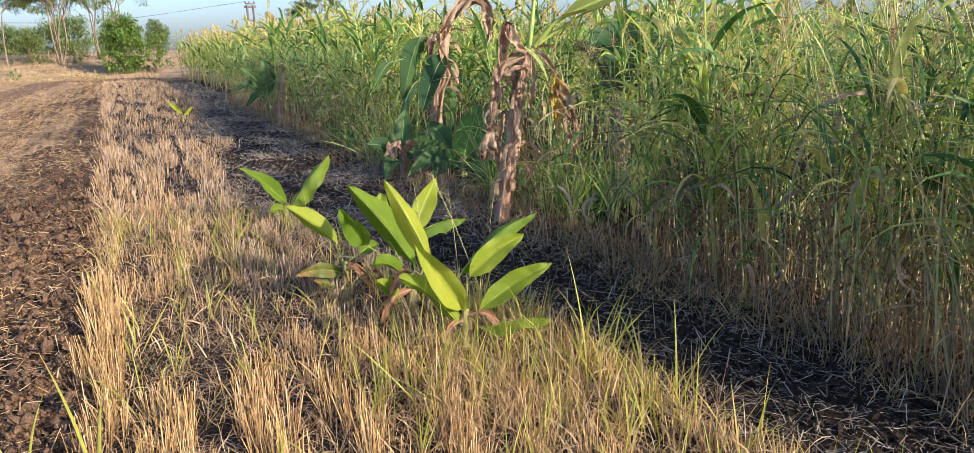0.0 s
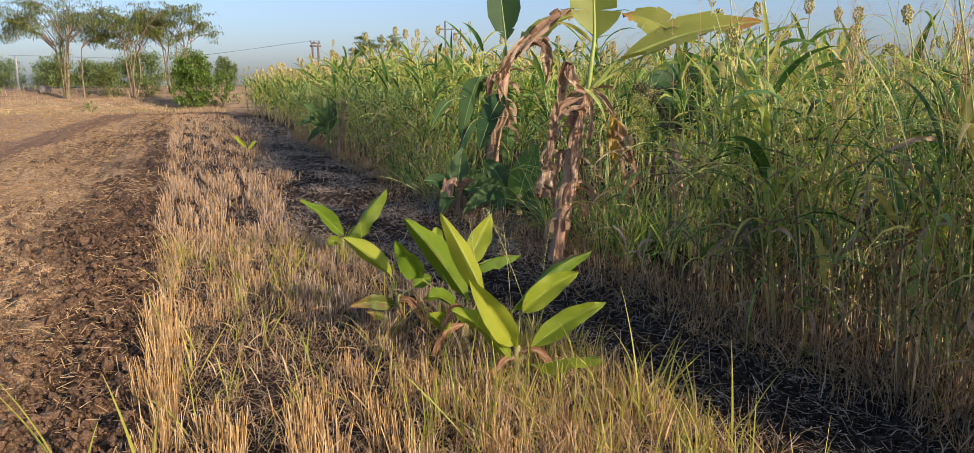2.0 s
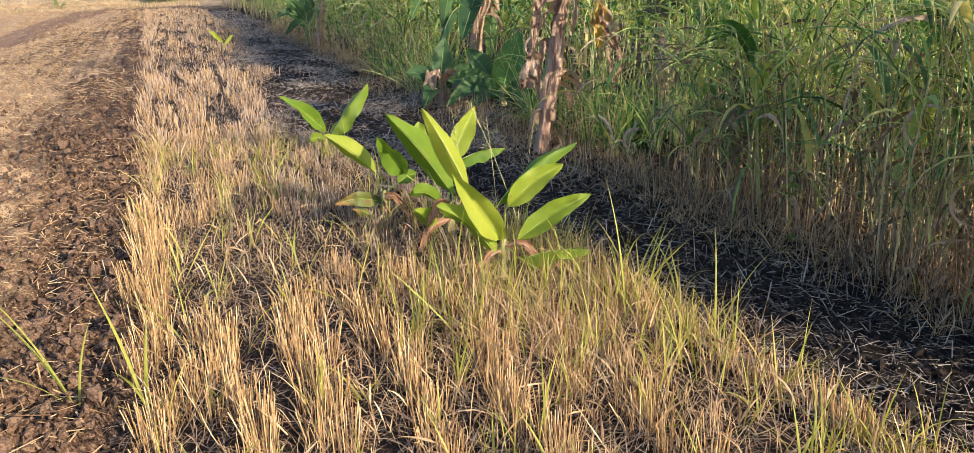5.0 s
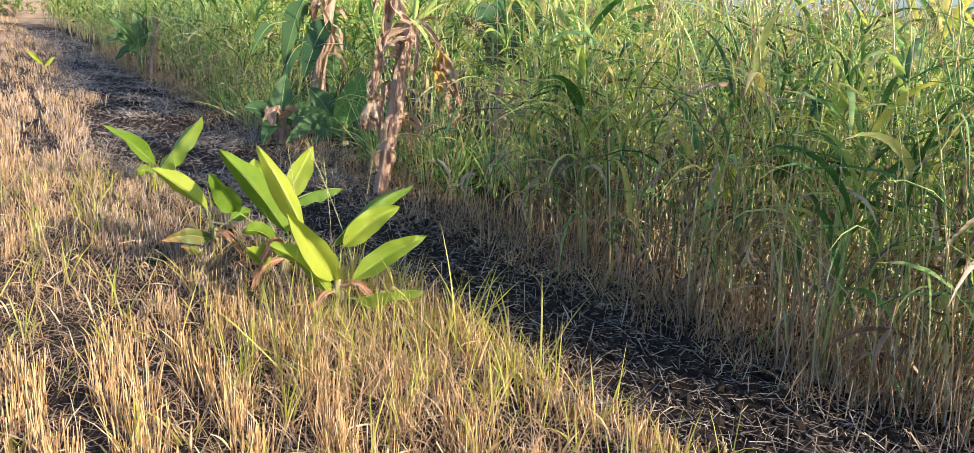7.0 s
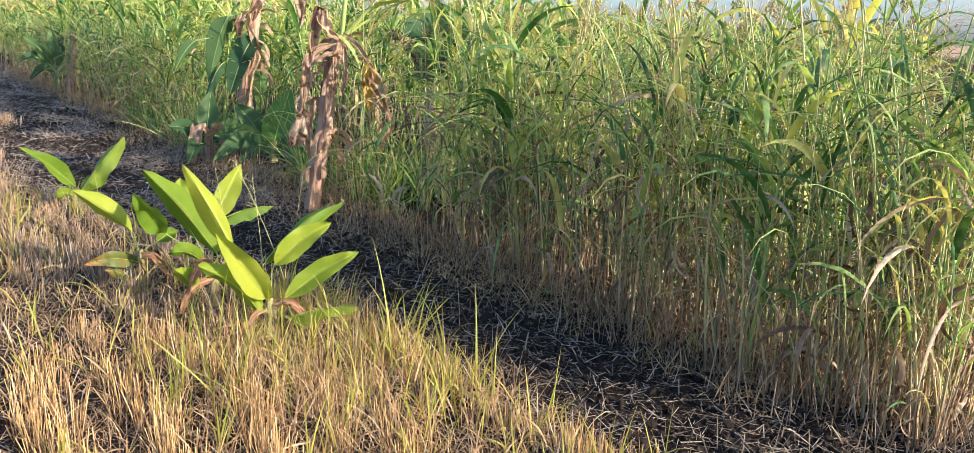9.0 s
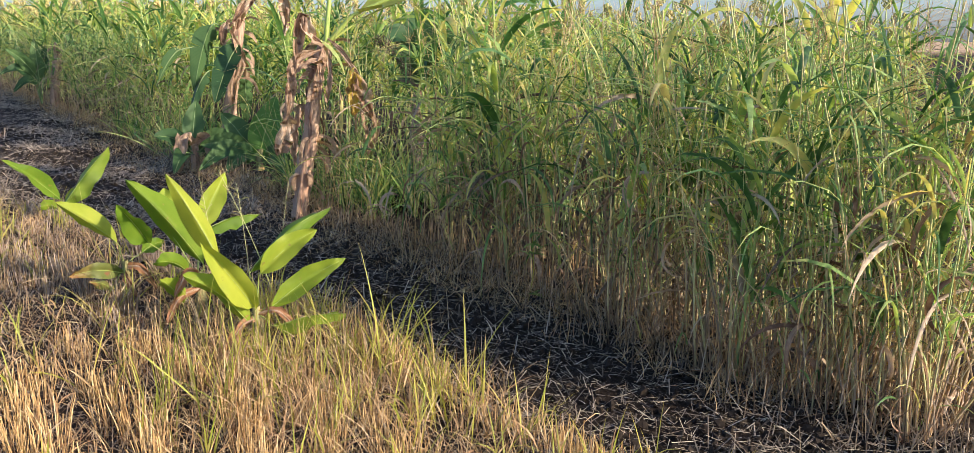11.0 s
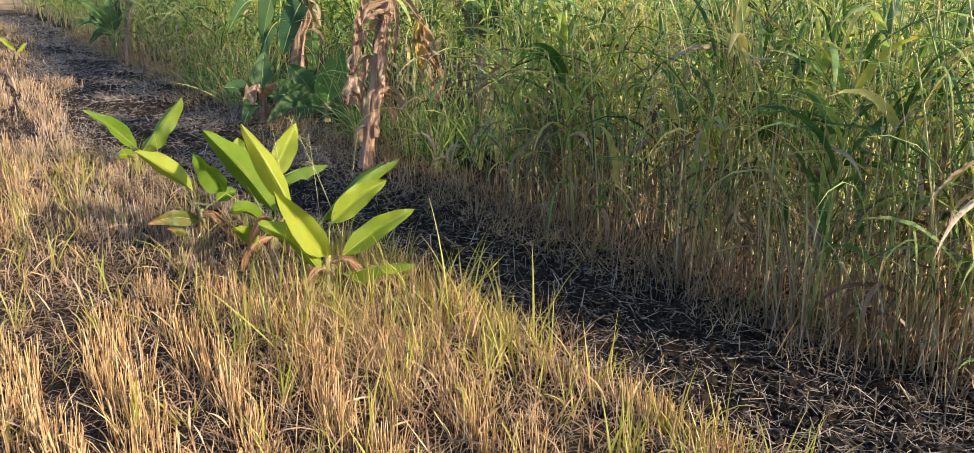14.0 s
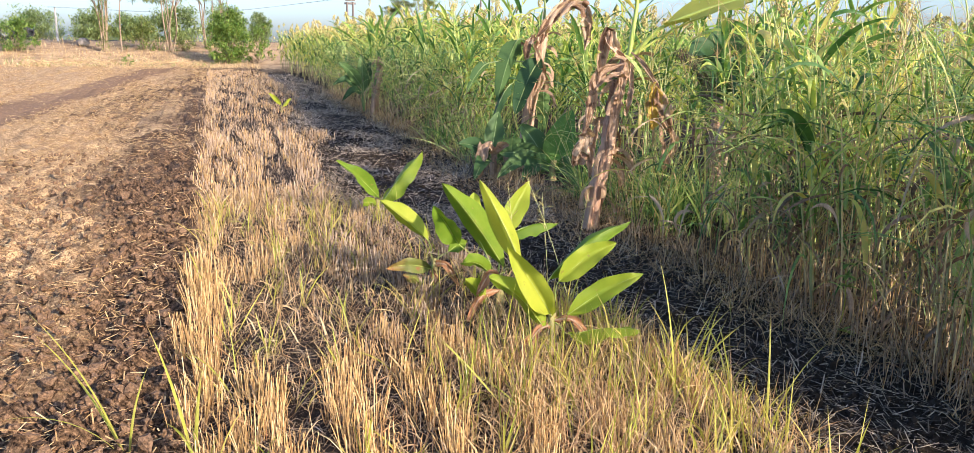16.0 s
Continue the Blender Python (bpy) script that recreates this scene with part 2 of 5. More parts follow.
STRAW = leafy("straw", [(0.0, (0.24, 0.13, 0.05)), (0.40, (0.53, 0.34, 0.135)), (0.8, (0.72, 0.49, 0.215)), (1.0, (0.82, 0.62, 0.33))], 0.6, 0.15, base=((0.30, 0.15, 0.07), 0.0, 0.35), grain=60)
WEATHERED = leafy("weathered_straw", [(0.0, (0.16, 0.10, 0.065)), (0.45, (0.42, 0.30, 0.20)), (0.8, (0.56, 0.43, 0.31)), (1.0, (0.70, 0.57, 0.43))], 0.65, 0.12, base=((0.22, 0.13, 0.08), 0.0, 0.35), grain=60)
LITTER = leafy("dry_litter", [(0.0, (0.12, 0.08, 0.045)), (0.5, (0.38, 0.275, 0.165)), (1.0, (0.58, 0.45, 0.29))], 0.65, 0.15, grain=60)
PALE = leafy("pale_straw", [(0.0, (0.060, 0.046, 0.033)), (0.5, (0.24, 0.185, 0.125)), (1.0, (0.62, 0.51, 0.36))], 0.6, 0.1, grain=60)
GRASS = leafy("green_grass", [(0.0, (0.28, 0.32, 0.04)), (0.5, (0.44, 0.44, 0.07)), (1.0, (0.62, 0.52, 0.13))], 0.45, 0.4, base=((0.40, 0.33, 0.12), 0.0, 0.3), tip=((0.50, 0.38, 0.14), 0.85, 1.1), grain=25)
EDGE = leafy("edge_grass", [(0.0, (0.040, 0.10, 0.032)), (0.35, (0.17, 0.32, 0.10)), (0.68, (0.46, 0.60, 0.19)), (1.0, (0.76, 0.66, 0.27))], 0.46, 0.48, tip=((0.40, 0.30, 0.12), 0.8, 1.15), grain=20, gloss=0.4)
REED = leafy("grass_stem", [(0.0, (0.24, 0.38, 0.10)), (0.45, (0.48, 0.52, 0.18)), (1.0, (0.74, 0.58, 0.29))], 0.5, 0.1, base=((0.36, 0.25, 0.145), 0.04, 0.36), grain=30)
CROP = leafy("sorghum_leaf", [(0.0, (0.026, 0.082, 0.024)), (0.35, (0.14, 0.27, 0.060)), (0.68, (0.48, 0.57, 0.12)), (1.0, (0.76, 0.64, 0.19))], 0.42, 0.48, tip=((0.42, 0.33, 0.10), 0.86, 1.12), grain=14, by_object=False, gloss=0.2)
CROP_NEAR = leafy("sorghum_leaf_near", [(0.0, (0.060, 0.150, 0.040)), (0.35, (0.17, 0.31, 0.072)), (0.68, (0.46, 0.58, 0.13)), (1.0, (0.74, 0.64, 0.19))], 0.42, 0.48, tip=((0.42, 0.33, 0.10), 0.86, 1.12), grain=14, by_object=True, gloss=0.2)
STALK = leafy("sorghum_stalk", [(0.0, (0.14, 0.25, 0.05)), (0.5, (0.33, 0.43, 0.11)), (1.0, (0.66, 0.58, 0.20))], 0.45, 0.0, base=((0.31, 0.24, 0.13), 0.03, 0.26), grain=20)
HEAD = leafy("sorghum_head", [(0.0, (0.24, 0.25, 0.07)), (0.5, (0.46, 0.40, 0.13)), (1.0, (0.62, 0.46, 0.18))], 0.75, 0.0, grain=160, spots=((0.18, 0.12, 0.04), 0.6, 220))
BANANA = leafy("banana_leaf_young", [(0.0, (0.14, 0.24, 0.016)), (0.5, (0.25, 0.335, 0.025)), (1.0, (0.40, 0.44, 0.042))], 0.52, 0.40, veins=260, grain=9, by_object=True, tip=((0.40, 0.36, 0.06), 1.05, 1.2), spots=((0.26, 0.24, 0.05), 0.64, 30), gloss=0.25)
BANANA_BROWNED = leafy("banana_leaf_browned", [(0.0, (0.12, 0.15, 0.03)), (0.5, (0.20, 0.20, 0.05)), (1.0, (0.28, 0.22, 0.07))], 0.55, 0.25, veins=200, grain=9, by_object=True, tip=((0.34, 0.17, 0.06), 0.55, 0.95), spots=((0.22, 0.10, 0.04), 0.58, 16))
BANANA_OLD = leafy("banana_leaf_old", [(0.0, (0.030, 0.075, 0.030)), (0.5, (0.055, 0.11, 0.038)), (1.0, (0.085, 0.15, 0.048))], 0.5, 0.2, veins=150, grain=6, by_object=True, gloss=0.12)
BANANA_YELLOW = leafy("banana_leaf_yellowing", [(0.0, (0.25, 0.30, 0.055)), (0.6, (0.36, 0.38, 0.075)), (1.0, (0.47, 0.41, 0.10))], 0.5, 0.35, veins=170, grain=6, by_object=True, tip=((0.50, 0.26, 0.06), 0.72, 0.98), spots=((0.32, 0.18, 0.06), 0.66, 9))
BANANA_DRY = leafy("banana_leaf_dry", [(0.0, (0.16, 0.085, 0.05)), (0.5, (0.44, 0.29, 0.18)), (1.0, (0.74, 0.57, 0.40))], 0.8, 0.25, veins=90, grain=38, spots=((0.16, 0.085, 0.05), 0.60, 9), streaks=(0.17, 0.09, 0.055))
BANANA_DEAD = leafy("banana_leaf_dead", [(0.0, (0.15, 0.06, 0.03)), (0.5, (0.32, 0.15, 0.07)), (1.0, (0.50, 0.29, 0.14))], 0.75, 0.25, veins=90, grain=30)
BANANA_GOLD = leafy("banana_leaf_gold", [(0.0, (0.50, 0.33, 0.05)), (1.0, (0.62, 0.45, 0.10))], 0.6, 0.3, veins=90, grain=14, spots=((0.34, 0.20, 0.08), 0.56, 10))
BANANA_GREEN = leafy("banana_leaf_green", [(0.0, (0.06, 0.15, 0.03)), (0.5, (0.10, 0.22, 0.04)), (1.0, (0.15, 0.29, 0.05))], 0.5, 0.3, veins=150, grain=6, gloss=0.2)
RIB = leafy("leaf_midrib", [(0.0, (0.30, 0.40, 0.07)), (1.0, (0.40, 0.46, 0.11))], 0.4, 0.0, grain=20, by_object=True)
RIB_DARK = leafy("old_leaf_midrib", [(0.0, (0.16, 0.24, 0.08)), (1.0, (0.24, 0.30, 0.11))], 0.45, 0.0, grain=20, by_object=True)
TREELEAF = leafy("tree_leaf", [(0.0, (0.10, 0.15, 0.04)), (0.5, (0.19, 0.25, 0.07)), (1.0, (0.32, 0.35, 0.10))], 0.5, 0.35, grain=1.5)
BUSHLEAF = leafy("bush_leaf", [(0.0, (0.075, 0.15, 0.032)), (0.5, (0.17, 0.29, 0.058)), (1.0, (0.33, 0.42, 0.09))], 0.5, 0.35, grain=1.5)
# far leaves are paler and bluer: the haze of distance is put into their colour
FARLEAF = leafy("far_leaf_hazed", [(0.0, (0.14, 0.21, 0.08)), (0.5, (0.22, 0.30, 0.11)), (1.0, (0.33, 0.39, 0.15))], 0.6, 0.3, grain=1.0)
TANGLE = leafy("tangled_dry_grass", [(0.0, (0.28, 0.15, 0.07)), (0.45, (0.56, 0.37, 0.18)), (0.8, (0.72, 0.51, 0.26)), (1.0, (0.82, 0.64, 0.36))], 0.6, 0.25, grain=60)
DRYGRASS = leafy("dry_grass", [(0.0, (0.40, 0.26, 0.12)), (0.5, (0.64, 0.46, 0.24)), (1.0, (0.80, 0.63, 0.36))], 0.65, 0.2, grain=5)


def trunk_material(name, dark, light, red):
    m, nt, bsdf = material(name, 0.85)
    a = noise_tex(nt, 9, 6, stretch=(1, 1, 0.12))
    col = ramp(nt, [(0.3, dark), (0.55, light), (0.72, red)], a)
    col = mix(nt, ramp(nt, [(0.50, (0, 0, 0)), (0.75, (1, 1, 1))], noise_tex(nt, 34, 5, stretch=(1, 1, 0.10))), col, tuple(0.5 * c for c in dark))
    nt.links.new(col, bsdf.inputs["Base Color"])
    bump(nt, bsdf, noise_tex(nt, 26, 6, stretch=(1, 1, 0.1)), 0.8, 0.02)
    return m


STEM_DRY = trunk_material("banana_stem_dry", (0.24, 0.13, 0.08), (0.56, 0.38, 0.25), (0.46, 0.22, 0.13))
STEM_YOUNG = trunk_material("banana_stem_young", (0.20, 0.14, 0.07), (0.36, 0.34, 0.13), (0.40, 0.20, 0.10))
BARK = trunk_material("tree_bark", (0.17, 0.12, 0.08), (0.33, 0.25, 0.165), (0.30, 0.23, 0.155))
TIMBER = trunk_material("weathered_pole", (0.10, 0.085, 0.075), (0.20, 0.17, 0.15), (0.16, 0.14, 0.12))


def plain(name, colour, rough=0.6, metal=0.0, grain=6.0, amount=0.25):
    m, nt, bsdf = material(name, rough)
    bsdf.inputs["Metallic"].default_value = metal
    lo = tuple(c * (1 - amount) for c in colour)
    nt.links.new(ramp(nt, [(0.3, lo), (0.7, colour)], noise_tex(nt, grain, 6)), bsdf.inputs["Base Color"])
    return m


WHITE = plain("white_vehicle_paint", (0.78, 0.78, 0.76), 0.35, grain=1.2, amount=0.12)
RUBBER = plain("tyre_rubber", (0.03, 0.03, 0.03), 0.85)
STEEL = plain("steel", (0.30, 0.30, 0.31), 0.45, 0.6)
DARK = plain("dark_chassis", (0.04, 0.04, 0.045), 0.6)
CONCRETE = plain("pale_concrete", (0.55, 0.52, 0.47), 0.85)
ASPHALT = plain("asphalt", (0.09, 0.085, 0.08), 0.9, grain=3.0)
ROCK = plain("boulder_stone", (0.36, 0.32, 0.27), 0.9, grain=4.0, amount=0.5)
GLASS, gnt, gb = material("cab_glass", 0.08)
gb.inputs["Base Color"].default_value = (0.03, 0.035, 0.04, 1)
gb.inputs["Specular IOR Level"].default_value = 0.8

# the soil: black tilled strip beside the crop, brown field with straw, dry bank beyond
SOIL, snt, sb = material("field_soil", 0.95)
sb.inputs["Specular IOR Level"].default_value = 0.1
tc = snt.nodes.new("ShaderNodeTexCoord")
sx = snt.nodes.new("ShaderNodeSeparateXYZ")
snt.links.new(tc.outputs["Object"], sx.inputs[0])
fine = noise_tex(snt, 45, 6, rough=0.7)
mid = noise_tex(snt, 5, 5)
broad = noise_tex(snt, 1.3, 6, stretch=(1.0, 0.4, 1), rough=0.7)
swath = noise_tex(snt, 0.5, 5, stretch=(1.0, 0.12, 1))
strands = maths(snt, "MAXIMUM", noise_tex(snt, 75, 4, stretch=(1, 0.18, 1), rough=0.7), noise_tex(snt, 75, 4, stretch=(0.18, 1, 1), rough=0.7))
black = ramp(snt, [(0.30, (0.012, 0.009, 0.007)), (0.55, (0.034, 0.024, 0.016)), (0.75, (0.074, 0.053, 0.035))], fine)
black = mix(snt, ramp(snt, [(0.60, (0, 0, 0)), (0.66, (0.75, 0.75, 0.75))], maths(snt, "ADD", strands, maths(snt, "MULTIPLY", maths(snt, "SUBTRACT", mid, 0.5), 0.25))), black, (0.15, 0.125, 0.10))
# near-black end of the brown ramp paints in the shadows between soil crumbs
brown = ramp(snt, [(0.40, (0.020, 0.013, 0.008)), (0.54, (0.15, 0.090, 0.048)), (0.68, (0.42, 0.265, 0.145))], fine)
chaff = ramp(snt, [(0.42, (0.10, 0.060, 0.034)), (0.53, (0.42, 0.27, 0.135)), (0.66, (0.80, 0.58, 0.31))], strands)
cover = maths(snt, "ADD", maths(snt, "MULTIPLY", broad, 0.6), maths(snt, "ADD", maths(snt, "MULTIPLY", swath, 0.7), maths(snt, "MULTIPLY", mid, 0.35)))
off = maths(snt, "ADD", maths(snt, "ADD", sx.outputs[0], 5.1), maths(snt, "MULTIPLY", sx.outputs[1], -0.042))
off = maths(snt, "ADD", maths(snt, "ABSOLUTE", off, 0), maths(snt, "MULTIPLY", maths(snt, "SUBTRACT", broad, 0.5), 0.7))
track = ramp(snt, [(0.5, (1, 1, 1)), (0.95, (0, 0, 0))], off)
coverfac = ramp(snt, [(0.85, (0, 0, 0)), (0.99, (1, 1, 1))], maths(snt, "ADD", maths(snt, "ADD", cover, maths(snt, "MINIMUM", maths(snt, "MAXIMUM", maths(snt, "MULTIPLY", maths(snt, "ADD", sx.outputs[0], 1.5), -0.045), -0.06), 0.15)), maths(snt, "SUBTRACT", maths(snt, "MINIMUM", maths(snt, "MULTIPLY", sx.outputs[1], 0.006), 0.10), maths(snt, "MULTIPLY", track, 0.22))))
field = mix(snt, maths(snt, "MULTIPLY", track, 0.75), mix(snt, coverfac, brown, chaff), ramp(snt, [(0.3, (0.15, 0.090, 0.050)), (0.7, (0.46, 0.29, 0.165))], fine))
xe = maths(snt, "ADD", sx.outputs[0], maths(snt, "MULTIPLY", maths(snt, "SUBTRACT", mid, 0.5), 0.5))
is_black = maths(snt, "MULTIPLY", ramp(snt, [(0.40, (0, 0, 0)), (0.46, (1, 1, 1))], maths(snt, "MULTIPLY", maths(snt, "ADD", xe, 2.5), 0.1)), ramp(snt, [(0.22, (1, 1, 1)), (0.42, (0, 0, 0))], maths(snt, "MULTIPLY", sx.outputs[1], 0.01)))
in_stubble = maths(snt, "MULTIPLY", ramp(snt, [(0.225, (0, 0, 0)), (0.245, (1, 1, 1))], maths(snt, "MULTIPLY", maths(snt, "ADD", xe, 2.5), 0.1)), ramp(snt, [(0.42, (1, 1, 1)), (0.46, (0, 0, 0))], maths(snt, "MULTIPLY", sx.outputs[1], 0.01)))
mulch = ramp(snt, [(0.40, (0.016, 0.012, 0.009)), (0.58, (0.055, 0.039, 0.027)), (0.72, (0.26, 0.19, 0.115))], noise_tex(snt, 95, 5, rough=0.8))
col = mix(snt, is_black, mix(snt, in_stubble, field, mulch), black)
bank = ramp(snt, [(0.3, (0.26, 0.17, 0.10)), (0.6, (0.50, 0.35, 0.20)), (0.8, (0.60, 0.46, 0.28))], noise_tex(snt, 1.1, 6))
is_bank = ramp(snt, [(0.50, (0, 0, 0)), (0.56, (1, 1, 1))], maths(snt, "ADD", maths(snt, "MULTIPLY", sx.outputs[1], 0.01), maths(snt, "MULTIPLY", maths(snt, "SUBTRACT", broad, 0.5), 0.08)))
col = mix(snt, is_bank, col, bank)
snt.links.new(col, sb.inputs["Base Color"])
bump(snt, sb, maths(snt, "ADD", fine, noise_tex(snt, 140, 4)), 0.6, 0.016)
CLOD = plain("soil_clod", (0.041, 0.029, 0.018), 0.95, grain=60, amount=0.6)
CLOD_BROWN = plain("brown_soil_clod", (0.27, 0.165, 0.092), 0.95, grain=110, amount=0.85)

# ---------------------------------------------------------------- ground
EDGE_X = 3.12     # foot of the crop


def crop_end(x):
    """Where the crop begins: its end row runs slantwise."""
    return 0.45 * x - 0.12


def strip_left(y):
    return -0.18 - 0.006 * y


def strip_right(y):
    narrow = 0.92 * min(max((y - 3.2) / 4.8, 0), 1)
    widen = 0.98 * min(max((y - 14.0) / 8.0, 0), 1)
    return 1.95 - narrow + widen + 0.55 * math.exp(-((y - 13.4) / 0.9) ** 2)


def ground_z(x, y, fine=True):
    """Height of the ground: clods in the tilled strip and field, a slight ridge under the stubble, the bank of the road."""
    z = 0.0
    k = min(max((y - 54.0) / 17.0, 0.0), 1.0)
    z += 1.5 * k * k * (3 - 2 * k)
    if abs(x) < 40 and -5 < y < 60:
        r = 0.0
        if fine:
            r = 0.040 * noise.noise((x * 5, y * 5, 0)) + 0.055 * abs(noise.noise((x * 10, y * 10, 3.0))) + 0.030 * noise.noise((x * 18, y * 18, 8.0))
        soft = 0.022 * noise.noise((x * 1.6, y * 1.1, 5.0))
        inside = strip_left(y) < x < strip_right(y)
        z += soft + (0.35 * r + 0.015 if inside else (0.45 * r if x > 0 else 2.1 * r))
        if x < -0.3:
            for c0 in (-1.7, -4.4):
                d = x - (c0 - 0.02 * y + 0.5 * math.sin(y * 0.08))
                z -= 0.05 * math.exp(-d * d / 0.08)
    return z


def lines(lo, hi, step, grow, far):
    a = list(np.arange(lo, hi, step))
    s, q = step, hi
    while q < far:
        a.append(q)
        s *= grow
        q += s
    s, q = step, lo - step
    while q > -far:
        a.insert(0, q)
        s *= grow
        q -= s
    return a


gx = lines(-3.0, 3.4, 0.042, 1.08, 2500)
gy = lines(0.8, 8.0, 0.045, 1.06, 2500)
gv = np.array([(x, y, ground_z(x, y)) for y in gy for x in gx])
ground_soup = Soup().add((gv, grid_faces(1, len(gy), len(gx)), np.zeros((len(gv), 2))))
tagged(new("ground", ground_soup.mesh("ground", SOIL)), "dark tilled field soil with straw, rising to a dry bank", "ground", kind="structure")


def on_ground(xy, lift=0.0):
    return np.array([(x, y, ground_z(x, y) + lift) for x, y in xy])


# the road on the bank
road = Soup().add((np.array([(x, y, z) for x in np.linspace(-300, 300, 61) for y, z in ((72.5, 1.47), (72.6, 1.53), (76.0, 1.56), (79.4, 1.53), (79.5, 1.47))]), grid_faces(1, 61, 5), np.zeros((305, 2))))
tagged(new("road", road.mesh("road", ASPHALT)), "grey asphalt road on the low bank behind the trees", "road", kind="structure")

# clods
def clods(n, xr, yr, seed, small, big, rings=4, sides=6):
    r = np.random.default_rng(seed)
    s = Soup()
    shapes = []
    for k in range(12):
        v, f, uv = lump(1.0, seed + k, rings, sides, 0.38, 0.8)
        q = Euler(tuple(r.uniform(0, 6.28, 3))).to_matrix()
        shapes.append((v * np.array([1.0, r.uniform(0.6, 1.0), r.uniform(0.5, 0.9)]) @ np.array(q).T, f, uv))
    for i in range(n):
        y = yr[0] + (yr[1] - yr[0]) * r.random() ** 1.6
        x = r.uniform(*xr) if not callable(xr) else xr(r, y)
        size = small + (big - small) * r.random() ** 3.5
        s.add(moved(shapes[r.integers(12)], x, y, ground_z(x, y) + size * 0.45, r.uniform(0, 6.28), size))
    return s


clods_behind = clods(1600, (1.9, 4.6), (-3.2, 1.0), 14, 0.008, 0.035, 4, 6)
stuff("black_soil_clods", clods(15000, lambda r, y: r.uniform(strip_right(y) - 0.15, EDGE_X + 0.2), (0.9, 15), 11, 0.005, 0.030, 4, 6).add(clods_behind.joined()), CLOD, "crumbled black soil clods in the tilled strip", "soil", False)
beside_strip = lambda r, y: strip_left(y) + 0.02 - 2.4 * r.random() ** 1.3 * (1 + y / 8)
stuff("brown_soil_clods", clods(8500, beside_strip, (2.2, 12), 12, 0.010, 0.042), CLOD_BROWN, "crumbled brown soil clods in the ploughed field", "soil", False)
stuff("brown_soil_crumbs", clods(10000, beside_strip, (2.2, 10), 13, 0.006, 0.018, 3, 5), CLOD_BROWN, "fine brown soil crumbs in the ploughed field", "soil", False)


def scatter_straw(n, where, seed, length, width, tilt=0.18, lift=0.012):
    r = np.random.default_rng(seed)
    xy = [where(r) for _ in range(n)]
    base = on_ground(xy, lift)
    ln = r.uniform(length[0], length[1], n) * r.uniform(0.4, 1, n) * (1 + 0.02 * base[:, 1])
    return blades(base, r.uniform(0, 6.28, n), r.normal(0.05, tilt, n), ln, r.uniform(*width, n) * (1 + 0.06 * base[:, 1]), r.normal(0.1, 0.4, n), 1, 0.6, blunt=True)


def in_black(r):
    y = 1.0 + 40 * r.random() ** 1.9
    return r.uniform(strip_right(y) - 0.1, EDGE_X + 0.25), y


def near_black(r):
    y = 1.2 + 7 * r.random() ** 1.3
    lo, hi = strip_right(y) - 0.1, EDGE_X + 0.1
    return (lo + 0.55 * abs(r.normal(0, 0.5)), y) if r.random() < 0.4 else (r.uniform(lo, hi), y)


def far_black(r):
    while True:
        y = 6.5 + 26 * r.random() ** 1.4
        x = r.uniform(strip_right(y) - 0.1, EDGE_X + 0.1)
        if noise.noise((x * 1.6, y * 0.8, 12.0)) + 0.5 * noise.noise((x * 5, y * 3, 2.0)) > r.normal(0.10, 0.10):
            return x, y


def bare(x, y):
    """The old wheel track and a patch of bare dark soil."""
    return abs(x + 5.1 - 0.042 * y) < 0.65 + 0.3 * noise.noise((x, y * 0.7, 6.0)) or ((x + 0.85) / 0.7) ** 2 + ((y - 17.5) / 2.2) ** 2 < 1


def in_field(r):
    while True:
        y = 2.2 + 44 * r.random() ** 2.0
        x = strip_left(y) - 0.05 - (1.6 + y * 0.45) * r.random()
        if bare(x, y) and r.random() < 0.85:
            continue
        if noise.noise((x * 0.8, y * 0.22, 9.0)) + 0.5 * noise.noise((x * 2.6, y * 1.5, 4.0)) + 0.45 * (-x / (1 + 0.1 * y) - 0.8) > r.normal(0.0, 0.22):
            return x, y


def in_strip(r):
    y = 1.0 + 36 * r.random() ** 1.6 if r.random() < 0.84 else r.uniform(-3.2, 1.1)
    return r.uniform(strip_left(y) - 0.05, strip_right(y) + 0.15), y


def behind(x0, x1):
    return lambda r: (r.uniform(x0, x1), r.uniform(-3.5, 1.1))


stuff("straw_on_black_soil", Soup().add(scatter_straw(15000, in_black, 21, (0.02, 0.17), (0.0018, 0.0050), 0.28, 0.022)).add(scatter_straw(7500, near_black, 27, (0.012, 0.09), (0.0014, 0.0040), 0.4, 0.020)).add(scatter_straw(1300, near_black, 29, (0.08, 0.24), (0.0022, 0.0046), 0.22, 0.026)).add(scatter_straw(14000, far_black, 28, (0.05, 0.20), (0.003, 0.006), 0.3, 0.02)).add(scatter_straw(1800, behind(1.95, 4.5), 25, (0.02, 0.17), (0.0018, 0.0045))), PALE, "pale chopped straw lying on black soil", "straw")
stuff("straw_on_field", Soup().add(scatter_straw(52000, in_field, 22, (0.02, 0.13), (0.0026, 0.0065))).add(scatter_straw(5000, lambda r: (r.uniform(-5.0, -0.2), r.uniform(-3.5, 2.3)), 26, (0.02, 0.12), (0.002, 0.005))), STRAW, "dry chopped straw scattered over brown field soil", "straw")


